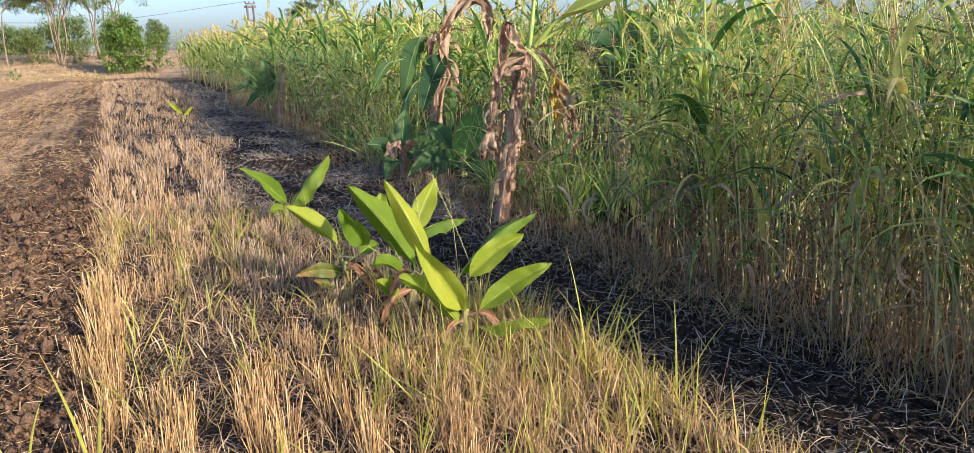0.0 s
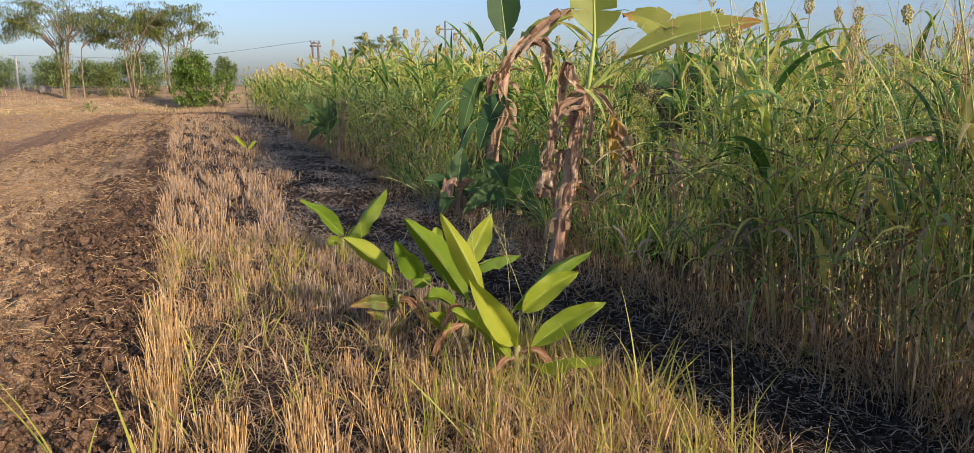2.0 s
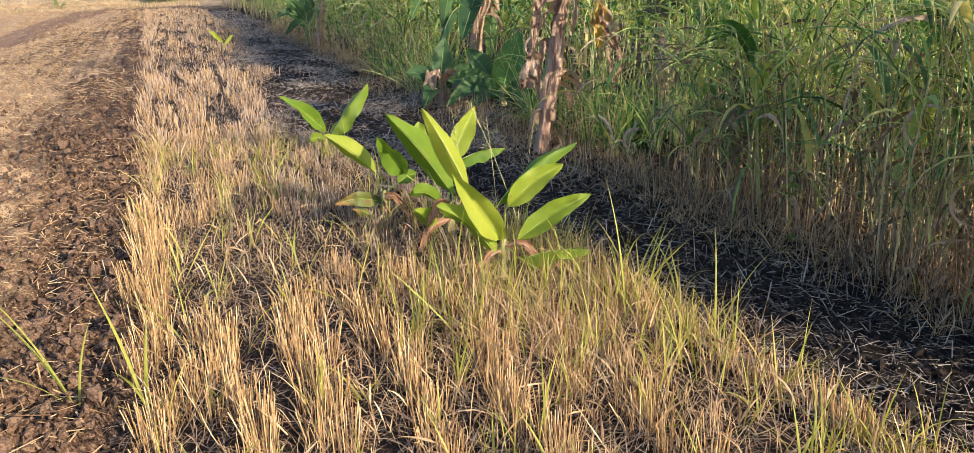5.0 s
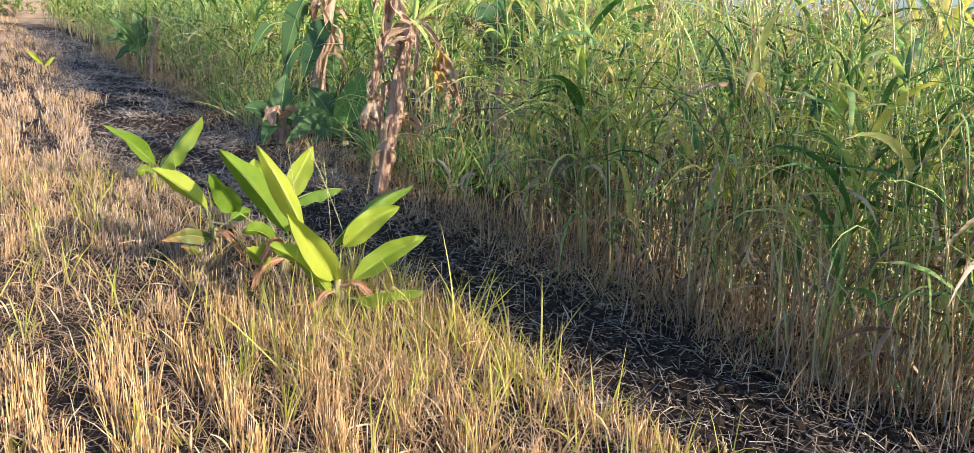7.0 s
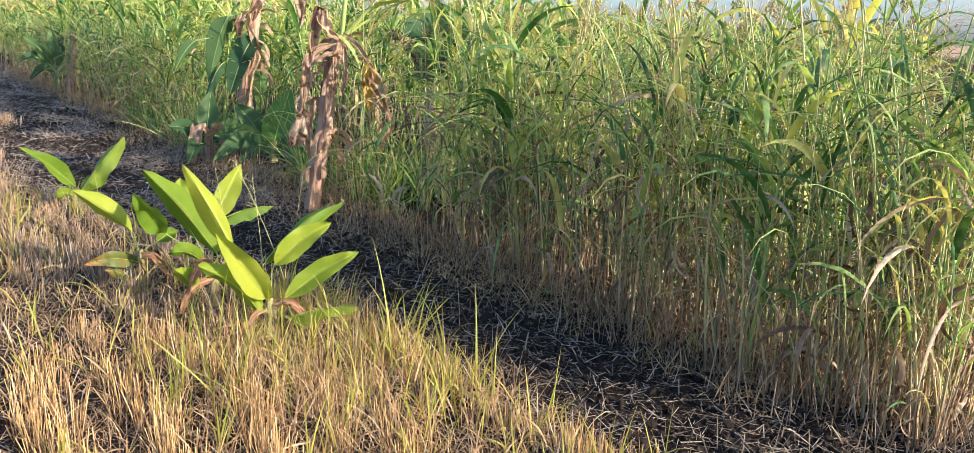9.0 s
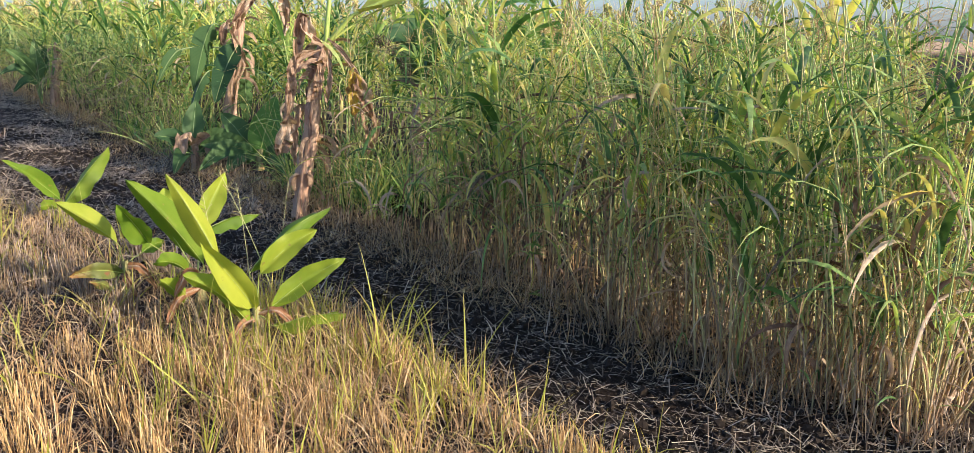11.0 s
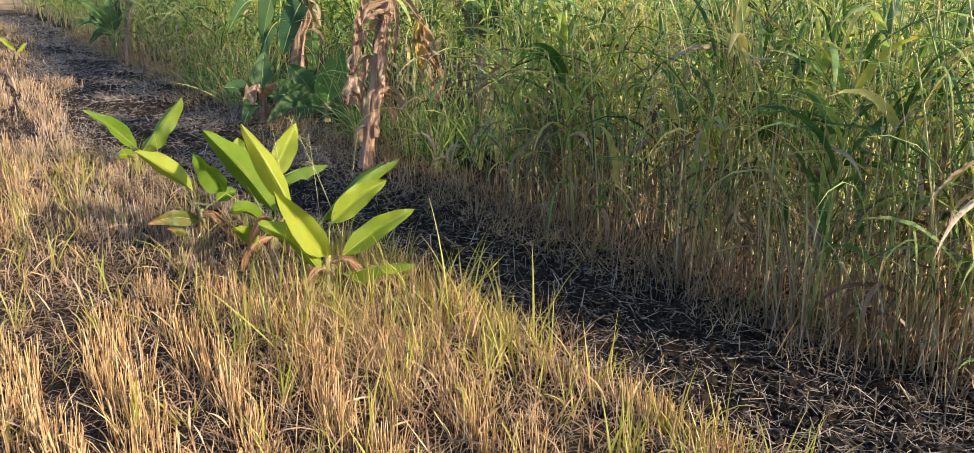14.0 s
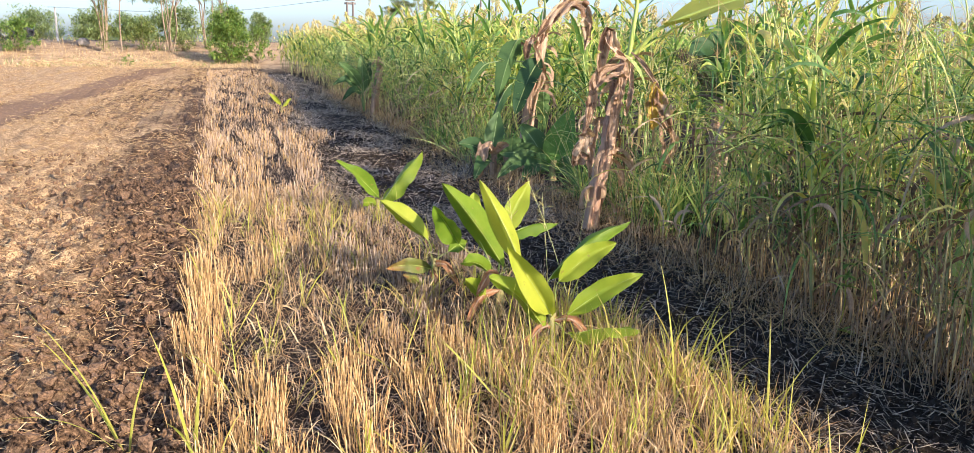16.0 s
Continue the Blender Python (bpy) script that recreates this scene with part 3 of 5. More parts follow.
def far_field(r):
    while True:
        y = 11 + 44 * r.random()
        x = strip_left(y) - 0.05 - (2 + y * 0.62) * r.random()
        if bare(x, y) and r.random() < 0.85:
            continue
        if noise.noise((x * 0.7, y * 0.12, 9.0)) + 0.5 * noise.noise((x * 2.0, y * 0.8, 4.0)) > r.normal(-0.12, 0.2):
            return x, y


stuff("straw_on_far_field", Soup().add(scatter_straw(60000, far_field, 24, (0.05, 0.16), (0.003, 0.0065), 0.16)), STRAW, "dry straw swaths lying over the far part of the field", "straw")
r_ = np.random.default_rng(23)
mat_xy = [in_strip(r_) for _ in range(26000)]
mat_base = on_ground(mat_xy, 0.02)
n_ = len(mat_xy)
stuff("dead_grass_mat", Soup().add(blades(mat_base, r_.uniform(0, 6.28, n_), r_.uniform(0.0, 1.0, n_), r_.uniform(0.05, 0.22, n_), r_.uniform(0.002, 0.005, n_) * (1 + 0.05 * mat_base[:, 1]), r_.uniform(0.4, 2.0, n_), 2)), LITTER, "matted dead grass and leaves between the stubble", "dry grass")

# ---------------------------------------------------------------- stubble
def stubble(y0, y1, seed, step, per, segs):
    r = np.random.default_rng(seed)
    b, h, e, ln, rad = [], [], [], [], []
    y = y0
    while y < y1:
        lo, hi = strip_left(y), strip_right(y)
        rows = max(int((hi - lo) / (0.24 if y < 7 else 0.17)), 3)
        for i in range(rows):
            keep = 0.88 if i else 0.97
            patch = noise.noise((i * 0.9, y * 0.55, 1.0))
            if r.random() > keep or (i and patch + 0.35 * noise.noise((i * 1.7, y * 2.6, 7.0)) < -0.10):
                continue
            x = lo + 0.06 + i * (hi - lo - 0.08) / (rows - 1) + r.normal(0, 0.055 if y < 7 else 0.07) + 0.04 * math.sin(y * 1.1 + i)
            yy = y + r.uniform(-0.5, 0.5) * step
            tall = (0.18 if i == 0 else 0.14) * (1 + 0.7 * patch) * (1.1 if y < 8 else 1.0)
            k = r.integers(per // 2, per + 1)
            for _ in range(k):
                a = r.uniform(0, 6.28)
                q = 0.05 * math.sqrt(r.random())
                b.append((x + q * math.cos(a), yy + q * 1.3 * math.sin(a), 0.0))
                h.append(a)
                e.append(1.57 - abs(r.normal(0.02, 0.17 if y < 6 else 0.30)))
                ln.append(max(tall * r.uniform(0.3, 1.1), 0.04))
                rad.append(r.uniform(0.0012, 0.0026) * (1 if y < 8 else 1.4))
        y += step
    b = np.array(b)
    b[:, 2] = [ground_z(q[0], q[1]) - 0.01 for q in b]
    old = r.random(len(b)) < np.array([weathered(x, y) for x, y, _ in b])
    h, e, ln, rad, bend = np.array(h), np.array(e), np.array(ln), np.array(rad), r.normal(0, 0.12, len(b))
    for pick, soup in ((~old, st), (old, greyed)):
        if pick.any():
            soup.add(stems(b[pick], h[pick], e[pick], ln[pick], rad[pick], bend[pick], segs, 3, 0.9))


def weathered(x, y):
    """Share of old greyed straw: most in the thin middle of the strip."""
    k = min(max((x - 0.35 + 0.25 * noise.noise((x * 2, y, 3.0))) / 0.3, 0), 1)
    return max(0.9 * k * min(max((y - 3.7) / 0.8, 0), 1) * min(max((12 - y) / 3, 0.25), 1), 0.6 * min(max((y - 5.0) / 5.0, 0), 1))


st, greyed = Soup(), Soup()
stubble(0.9, 5.5, 31, 0.080, 36, 2)
stubble(5.5, 14, 32, 0.10, 18, 1)
stubble(14, 46, 33, 0.20, 10, 1)
stubble(-3.0, 0.85, 34, 0.09, 28, 1)
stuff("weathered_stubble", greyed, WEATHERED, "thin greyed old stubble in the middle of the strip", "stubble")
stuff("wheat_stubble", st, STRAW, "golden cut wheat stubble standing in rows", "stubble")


# green weeds and grass among the stubble
def tufts(n, where, seed, per, length, width, lean=0.35, droop=0.9, segs=5):
    r = np.random.default_rng(seed)
    xy, hd, el, ln, wd, dr = [], [], [], [], [], []
    for _ in range(n):
        x, y = where(r)
        tall = r.uniform(0.65, 1.1)
        for _ in range(r.integers(max(per // 2, 1), per + 1)):
            xy.append((x + r.normal(0, 0.02), y + r.normal(0, 0.02)))
            hd.append(r.uniform(0, 6.28))
            el.append(1.5 - abs(r.normal(0, lean)))
            ln.append(r.uniform(*length) * tall)
            wd.append(r.uniform(*width))
            dr.append(abs(r.normal(0, droop)))
    return blades(on_ground(xy), np.array(hd), np.array(el), np.array(ln), np.array(wd), np.array(dr), segs, 0.35, twist=r.normal(0, 0.6, len(xy)))


def near_strip(r):
    y = 1.3 + 6.5 * r.random() ** 1.3
    return r.uniform(strip_left(y), strip_right(y) + 0.1), y


def round_saplings(r):
    return 1.45 + r.normal(0, 0.34), 3.1 + r.normal(0, 0.55)


def strip_edge(r):
    y = 1.2 + 3.0 * r.random()
    return strip_right(y) + r.normal(-0.12, 0.10), y


gs = Soup()
gs.add(tufts(190, near_strip, 41, 6, (0.14, 0.38), (0.005, 0.011)))
gs.add(tufts(80, round_saplings, 42, 6, (0.18, 0.46), (0.004, 0.009), 0.22, 0.7))
gs.add(tufts(60, strip_edge, 43, 6, (0.15, 0.42), (0.004, 0.008), 0.25, 0.7))
stuff("green_grass_in_stubble", gs, GRASS, "yellow-green grass blades growing among the stubble", "grass")
ds = Soup()
ds.add(tufts(1000, near_strip, 44, 6, (0.10, 0.28), (0.0015, 0.0045), 0.6, 1.6, 4))
ds.add(tufts(330, round_saplings, 45, 8, (0.12, 0.36), (0.0015, 0.005), 0.45, 1.3))
def in_rows(r):
    y = 1.0 + 7.5 * r.random() ** 1.4 if r.random() < 0.85 else r.uniform(-3.0, 1.1)
    return r.uniform(strip_left(y), strip_right(y)), y


lr = np.random.default_rng(46)
ln_ = 1500
lb = on_ground([in_rows(lr) for _ in range(ln_)])
lb[:, 2] += lr.uniform(0.0, 0.12, ln_)
ds.add(blades(lb, lr.uniform(0, 6.28, ln_), lr.uniform(0.1, 1.4, ln_), lr.uniform(0.06, 0.20, ln_), lr.uniform(0.003, 0.010, ln_), lr.uniform(0.1, 1.5, ln_), 4, 0.4, 1.2, lr.normal(0, 1.2, ln_)))
ln_ = 12500
lb = on_ground([in_rows(lr) for _ in range(ln_)])
lb[:, 2] += lr.uniform(0.0, 0.09, ln_)
ds.add(blades(lb, lr.uniform(0, 6.28, ln_), lr.normal(0.15, 0.45, ln_), lr.uniform(0.05, 0.18, ln_), lr.uniform(0.0015, 0.0042, ln_), lr.normal(0.3, 0.7, ln_), 3))
stuff("dry_grass_in_stubble", ds, TANGLE, "dry tan grass tangled among the stubble", "dry grass")

# ---------------------------------------------------------------- banana plants
TOWARD = np.array([-0.33, -0.80, 0.50])


def blade_mesh(mid, width, turn=0.0, fold=0.42, wave=0.04, crumple=0.0, strips=0, seed=0, droop=0.0, shape=0.55):
    """A banana leaf blade about its midline: long oval outline, keeled and wavy; strips splits each half into torn ribbons."""
    r = np.random.default_rng(seed)
    tan = np.gradient(mid, axis=0)
    tan /= np.linalg.norm(tan, axis=1, keepdims=True) + 1e-9
    side = np.cross(tan, TOWARD)
    side /= np.linalg.norm(side, axis=1, keepdims=True) + 1e-9
    nor = np.cross(side, tan)
    a = radians(turn)
    side, nor = side * math.cos(a) + nor * math.sin(a), nor * math.cos(a) - side * math.sin(a)
    n = len(mid)
    s = np.linspace(0, 1, n)
    half = width / 2 * np.clip(s / 0.24, 0, 1) ** 0.7 * np.clip(((1 - s) / shape), 0.0, 1) ** (0.55 + 0.12 * (shape > 0.4)) + 0.002
    ph = r.uniform(0, 6.28, 4)

    def place(i, c):
        """The point at c (-1..1) across the blade at the fractional row i."""
        i0 = min(int(i), n - 2)
        u = i - i0
        lerp = lambda q: q[i0] * (1 - u) + q[i0 + 1] * u
        h = lerp(half)
        k = abs(c)
        w = wave * math.sin(9 * i / n + ph[0] + (2 if c > 0 else 0)) + 0.5 * wave * math.sin(23 * i / n + ph[1])
        z = h * fold * k + width * w * k * k - droop * h * k * k
        z += width * crumple * (math.sin(7 * c + 12 * i / n + ph[2]) + math.sin(31 * i / n + 4 * c + ph[3])) * (0.3 + k)
        return lerp(mid) + lerp(side) * h * c * (1 - 0.12 * crumple) + lerp(nor) * z

    out = Soup()
    if not strips:
        cols = np.linspace(-1, 1, 9)
        v = np.array([place(i, c) for i in range(n) for c in cols])
        uv = np.array([((c + 1) / 2, i / (n - 1)) for i in range(n) for c in cols])
        out.add((v, grid_faces(1, n, 9), uv))
        return out
    for sgn in (-1, 1):
        cuts = np.sort(np.r_[0, r.uniform(0.08, 0.97, strips - 1), 1]) * (n - 1)
        for i0, i1 in zip(cuts[:-1], cuts[1:]):
            if i1 - i0 < 0.05:
                continue
            gap, hang, short = r.uniform(0.02, 0.16), r.normal(0.0, 0.22), r.uniform(0.78, 1.0)
            deep = r.uniform(0.15, 0.75)
            cc = np.linspace(0, 1, 6) * short
            v, uv = [], []
            for e in (0.0, 0.33, 0.67, 1.0):
                for c in cc:
                    o = max(c - deep, 0) / (1 - deep + 1e-6)
                    i = i0 + (i1 - i0) * (e * (1 - gap * o) + gap * o / 2)
                    p = place(i, sgn * c) - np.array([0, 0, 1]) * width * hang * o * o * 0.5
                    v.append(p)
                    uv.append((0.5 + sgn * c / 2, i / (n - 1)))
            out.add((np.array(v), grid_faces(1, 4, 6), np.array(uv)))
    return out


def banana_leaf(plant, root, spec, mat, seed, rib=RIB, r0=0.010, **kw):
    """A leaf: petiole from the root to the blade's foot, blade to the tip, pale midrib on it as a part of its own."""
    bx, by, bz, tx, ty, tz, width, sag, turn = spec
    foot, tip = np.array((bx, by, bz)), np.array((tx, ty, tz))
    length = np.linalg.norm(tip - foot)
    mid_pt = (foot + tip) / 2 + np.array([0, 0, 1]) * sag * length
    line = curve_through([foot, mid_pt, tip], 15)
    leaf = part("leaf", blade_mesh(line, width, turn, seed=seed, **kw), mat, plant)
    ends = [np.array(root), (np.array(root) + foot) / 2 + np.array([0, 0, 0.15]) * np.linalg.norm(foot - root) * 0.3, foot, line[5], line[10], tip]
    part("midrib", Soup().add(path_tube(ends, r0, r0 * 0.15, 16, 6)), rib, leaf, "pale green midrib and stalk")
    return leaf


def pseudostem(plant, points, r0, r1, mat, seed, label, segs=26, sides=14):
    p = curve_through(points, segs)
    r = np.random.default_rng(seed)
    s = np.linspace(0, 1, segs)
    bulge = 1 + 0.05 * r.normal(size=segs) + 0.15 * np.exp(-s * 14)
    v, f, uv = tube_along(p[None], np.array([r0]), sides, r1 / r0, bulge[None])
    v = v.reshape(segs, sides, 3)
    ridge = 0.16 * np.sin(np.arange(sides) * 2.2 + 1.0)[None] + 0.10 * r.normal(size=(segs, sides))
    v = v + (v - p[:, None]) * ridge[..., None]
    return part("pseudostem", Soup().add((v.reshape(-1, 3), f, uv)), mat, plant, label)


YOUNG = "young banana plant with broad bright green leaves in stubble"


def young_banana(x, y, specs, stem_top, seed, label, browned=()):
    p = thing("banana_plant", x, y, ground_z(x, y, False), label, "banana plant", "young banana plants in the stubble")
    top = np.array(stem_top)
    pseudostem(p, [(0, 0, -0.02), top * 0.5 + np.array([0.01, 0, 0]), top], 0.032, 0.018, STEM_YOUNG, seed, "short green and brown sheathed stem", 14, 10)
    for i, (*spec, fold) in enumerate(specs):
        spec[6] *= 0.80
        spec[8] += (16, -18, 20, -12, 24)[(i + seed) % 5]
        banana_leaf(p, top * 0.85, spec, BANANA_BROWNED if i in browned else BANANA, seed * 10 + i, r0=0.0030, shape=0.50, fold=1.25 * fold, wave=0.13, droop=0.2)
    return p


sapling_a = young_banana(1.46, 3.58, [
    (-0.13, 0.08, 0.45, -0.32, 0.16, 0.86, 0.122, 0.03, 10, -0.9),
    (-0.02, -0.04, 0.23, -0.28, -0.12, 0.60, 0.149, 0.02, -12, 0.8),
    (-0.04, -0.03, 0.15, -0.34, -0.06, 0.44, 0.129, 0.10, 14, -0.8),
    (0.01, 0.06, 0.38, 0.46, 0.10, 0.63, 0.102, 0.10, 35, -0.6),
    (0.04, 0.02, 0.37, 0.31, -0.04, 0.56, 0.136, 0.08, -30, 0.7),
    (0.06, -0.05, 0.22, 0.42, -0.12, 0.42, 0.129, 0.05, 8, 0.6),
    (0.05, -0.10, 0.14, 0.34, -0.26, 0.19, 0.122, 0.06, 20, -0.5)], (0.0, 0.0, 0.22), 3, YOUNG)
sapling_b = young_banana(1.41, 4.24, [
    (0.04, 0.02, 0.27, -0.32, 0.02, 0.77, 0.172, 0.05, -8, -0.95),
    (-0.24, -0.02, 0.44, -0.40, -0.10, 0.67, 0.149, 0.04, 18, 0.6),
    (-0.12, 0.12, 0.50, -0.08, 0.22, 0.67, 0.125, 0.03, 0, 0.5),
    (0.06, 0.08, 0.43, 0.42, 0.14, 0.48, 0.110, 0.10, 12, -0.6),
    (0.05, 0.10, 0.44, 0.25, 0.20, 0.73, 0.149, 0.03, -14, 0.6),
    (-0.06, -0.05, 0.26, -0.27, -0.20, 0.38, 0.094, 0.12, 20, -0.5),
    (-0.10, -0.04, 0.10, -0.24, -0.16, 0.28, 0.102, 0.08, 10, -0.5)], (0.0, 0.02, 0.24), 4, "leafy young banana plant with upright green leaves among grass")
sapling_c = young_banana(1.18, 4.82, [
    (-0.02, -0.04, 0.14, -0.32, -0.14, 0.19, 0.105, 0.08, 15, 0.4),
    (-0.08, -0.04, 0.05, -0.22, -0.14, 0.14, 0.070, 0.10, 10, -0.5),
    (-0.03, 0.0, 0.31, -0.33, -0.02, 0.58, 0.131, 0.03, 10, -0.8),
    (0.11, 0.04, 0.22, 0.25, 0.12, 0.25, 0.105, 0.08, 0, 0.5)], (0.0, 0.0, 0.20), 5, "young banana plant with drooping browned lower leaves", (0, 1))
young_banana(1.22, 7.03, [
    (0.04, 0.0, 0.19, -0.34, -0.14, 0.55, 0.154, 0.04, 0, 0.7),
    (0.06, 0.0, 0.15, 0.44, 0.06, 0.58, 0.197, 0.03, -8, -0.7),
    (0.09, 0.06, 0.15, 0.30, 0.25, 0.16, 0.136, 0.10, 20, 0.5),
    (0.02, 0.0, 0.12, -0.13, -0.16, 0.18, 0.099, 0.10, 10, -0.5)], (0.02, 0.0, 0.18), 6, "small young banana plant with two upright green leaves")
young_banana(1.25, 18.6, [
    (0.0, 0.0, 0.16, -0.26, -0.1, 0.42, 0.12, 0.05, 0, 0.5),
    (0.04, 0.0, 0.12, 0.22, 0.0, 0.30, 0.10, 0.1, 0, -0.5)], (0.0, 0.0, 0.14), 7, "tiny young banana shoot far along the stubble")


def dry_leaf(plant, points, width, seed, mat=BANANA_DRY, label="withered brown leaf hanging down", strips=0, crumple=0.16):
    line = curve_through(points, 20)
    leaf = part("dry_leaf", blade_mesh(line, width, 25 * math.sin(seed), 0.5, 0.10, crumple, strips, seed, shape=0.3), mat, plant, label)
    part("midrib", Soup().add(path_tube(points, 0.009, 0.003, 12, 5, 0.1, seed)), BANANA_DRY, leaf)
    return leaf


# dead leaves collapsed round the feet of the young plants
for plant, points, width, seed in [
        (sapling_a, [(0.0, 0.0, 0.16), (-0.10, -0.06, 0.15), (-0.20, -0.10, 0.03)], 0.040, 31),
        (sapling_a, [(0.0, 0.0, 0.18), (0.08, -0.08, 0.20), (0.17, -0.14, 0.08)], 0.035, 32),
        (sapling_b, [(0.0, 0.0, 0.22), (-0.08, -0.08, 0.27), (-0.17, -0.14, 0.18)], 0.045, 33),
        (sapling_b, [(0.0, 0.0, 0.15), (-0.12, -0.06, 0.14), (-0.22, -0.12, 0.02)], 0.040, 34),
        (sapling_c, [(0.0, 0.0, 0.16), (0.07, -0.06, 0.16), (0.14, -0.10, 0.03)], 0.040, 35),
        (sapling_c, [(0.0, 0.0, 0.12), (-0.02, -0.10, 0.12), (0.02, -0.18, 0.02)], 0.035, 36)]:
    dry_leaf(plant, points, width, seed, BANANA_DEAD, "curled reddish brown dead leaf")


def sheath_strips(plant, centre, n, seed, radius, z0, z1, length=(0.15, 0.5)):
    """Loose fibrous strips of old leaf sheath that hang round the stem."""
    r = np.random.default_rng(seed)
    a = r.uniform(0, 6.28, n)
    z = r.uniform(z0, z1, n)
    base = np.array([np.array(centre(k)) for k in z]) + np.stack([radius * np.cos(a), radius * np.sin(a), np.zeros(n)], -1)
    for i in range(n):
        v = blades(base[i:i + 1], a[i], r.uniform(-0.3, 0.9), r.uniform(*length), r.uniform(0.02, 0.055), r.uniform(1.2, 2.4), 6, 0.4, 0.7, r.normal(0, 1.2), True)
        part("dry_sheath", Soup().add(v), BANANA_DRY, plant, "frayed brown sheath strip")


# the tall banana plant at the edge of the crop
m1 = thing("banana_tree", 2.89, 6.24, 0.0, "tall half-dead banana plant with withered leaves hanging round its stem", "banana plant", "mature banana plants at the crop edge")
pseudostem(m1, [(0.02, 0.02, -0.03), (0.07, 0.0, 0.37), (0.13, -0.03, 0.69), (0.16, -0.04, 1.0), (0.19, -0.06, 1.2), (0.25, -0.09, 1.43)], 0.064, 0.050, STEM_DRY, 8, "reddish brown fibrous stem", 40, 18)
stem1 = lambda z: (0.01 + 0.165 * z, 0.02 - 0.08 * z, z)
sheath_strips(m1, stem1, 16, 81, 0.06, 1.05, 1.45, (0.10, 0.28))
sheath_strips(m1, stem1, 20, 82, 0.055, 0.25, 1.1, (0.12, 0.34))
banana_leaf(m1, (0.25, -0.10, 1.40), (0.31, -0.08, 1.84, 0.30, -0.06, 2.55, 0.44, 0.02, 0), BANANA_YELLOW, 83, r0=0.024, strips=5, shape=0.45)
banana_leaf(m1, (0.25, -0.10, 1.40), (0.44, -0.28, 1.66, 1.30, -0.92, 1.93, 0.30, 0.06, 25), BANANA_YELLOW, 84, r0=0.024, strips=9, fold=0.25, shape=0.22)
banana_leaf(m1, (0.26, -0.10, 1.42), (0.90, -0.40, 1.82, 0.56, -0.08, 2.04, 0.26, 0.10, 10), BANANA_YELLOW, 85, r0=0.012, strips=7, fold=0.3)
for i_, (pts, wd_) in enumerate([
        ([(0.15, -0.20, 1.37), (-0.01, -0.15, 1.31), (-0.07, -0.12, 1.20), (-0.09, -0.12, 0.99), (-0.12, -0.10, 0.78)], 0.075),
        ([(-0.10, -0.11, 0.88), (-0.13, -0.10, 0.71), (-0.19, -0.07, 0.55)], 0.15),
        ([(0.17, -0.20, 1.41), (0.06, -0.18, 1.51), (0.03, -0.17, 1.64), (-0.01, -0.15, 1.42), (-0.03, -0.14, 1.26)], 0.10),
        ([(0.20, -0.23, 1.27), (0.08, -0.20, 1.28), (-0.02, -0.15, 1.22), (-0.07, -0.13, 1.12)], 0.06),
        ([(0.22, -0.20, 1.46), (0.29, -0.30, 1.36), (0.36, -0.34, 1.24), (0.40, -0.36, 1.18)], 0.035),
        ([(0.39, -0.36, 1.20), (0.43, -0.38, 1.01), (0.48, -0.41, 0.84)], 0.13),
        ([(0.47, -0.40, 0.90), (0.51, -0.43, 0.74), (0.45, -0.39, 0.54)], 0.055),
        ([(0.41, -0.37, 0.91), (0.44, -0.39, 0.71), (0.44, -0.38, 0.56)], 0.04),
        ([(0.16, -0.20, 1.36), (0.13, -0.22, 1.18), (0.12, -0.21, 1.00)], 0.05),
        ([(0.22, -0.22, 1.36), (0.20, -0.26, 1.16), (0.18, -0.24, 0.96)], 0.04),
        ([(0.0, -0.12, 0.92), (-0.05, -0.12, 0.70), (-0.06, -0.12, 0.46)], 0.06)]):
    dry_leaf(m1, pts, wd_, i_ + 1, crumple=0.20, strips=5 if wd_ > 0.09 else 0)
dry_leaf(m1, [(0.36, -0.34, 1.24), (0.35, -0.34, 1.05), (0.36, -0.34, 0.86)], 0.11, 14, BANANA_GOLD, "yellowed leaf flap hanging down", 0, 0.16)

# the banana plant behind it
m2 = thing("banana_tree", 3.51, 9.62, 0.0, "tall banana plant with torn dark green and dry leaves", "banana plant", "mature banana plants at the crop edge")
pseudostem(m2, [(0.02, 0.04, -0.03), (0.08, 0.02, 0.43), (0.15, -0.01, 1.04), (0.23, -0.04, 1.50), (0.25, -0.05, 1.70)], 0.075, 0.05, STEM_DRY, 9, "reddish brown fibrous stem")
stem2 = lambda z: (0.03 + 0.13 * z, 0.04 - 0.05 * z, z)
sheath_strips(m2, stem2, 18, 91, 0.08, 0.9, 1.65, (0.12, 0.34))
top2 = (0.25, -0.05, 1.66)
banana_leaf(m2, top2, (0.24, -0.09, 2.00, 0.17, 0.03, 2.95, 0.42, 0.02, 0), BANANA_OLD, 92, RIB_DARK, r0=0.02, strips=6)
banana_leaf(m2, top2, (0.40, -0.15, 1.86, 1.02, -0.45, 2.30, 0.34, 0.12, 10), BANANA_YELLOW, 93, r0=0.02, strips=10, fold=0.3)
banana_leaf(m2, (0.16, -0.05, 1.46), (-0.10, -0.14, 1.58, -0.37, -0.16, 0.84, 0.27, 0.16, 30), BANANA_OLD, 94, RIB_DARK, r0=0.012, strips=4, fold=-0.5, shape=0.5)
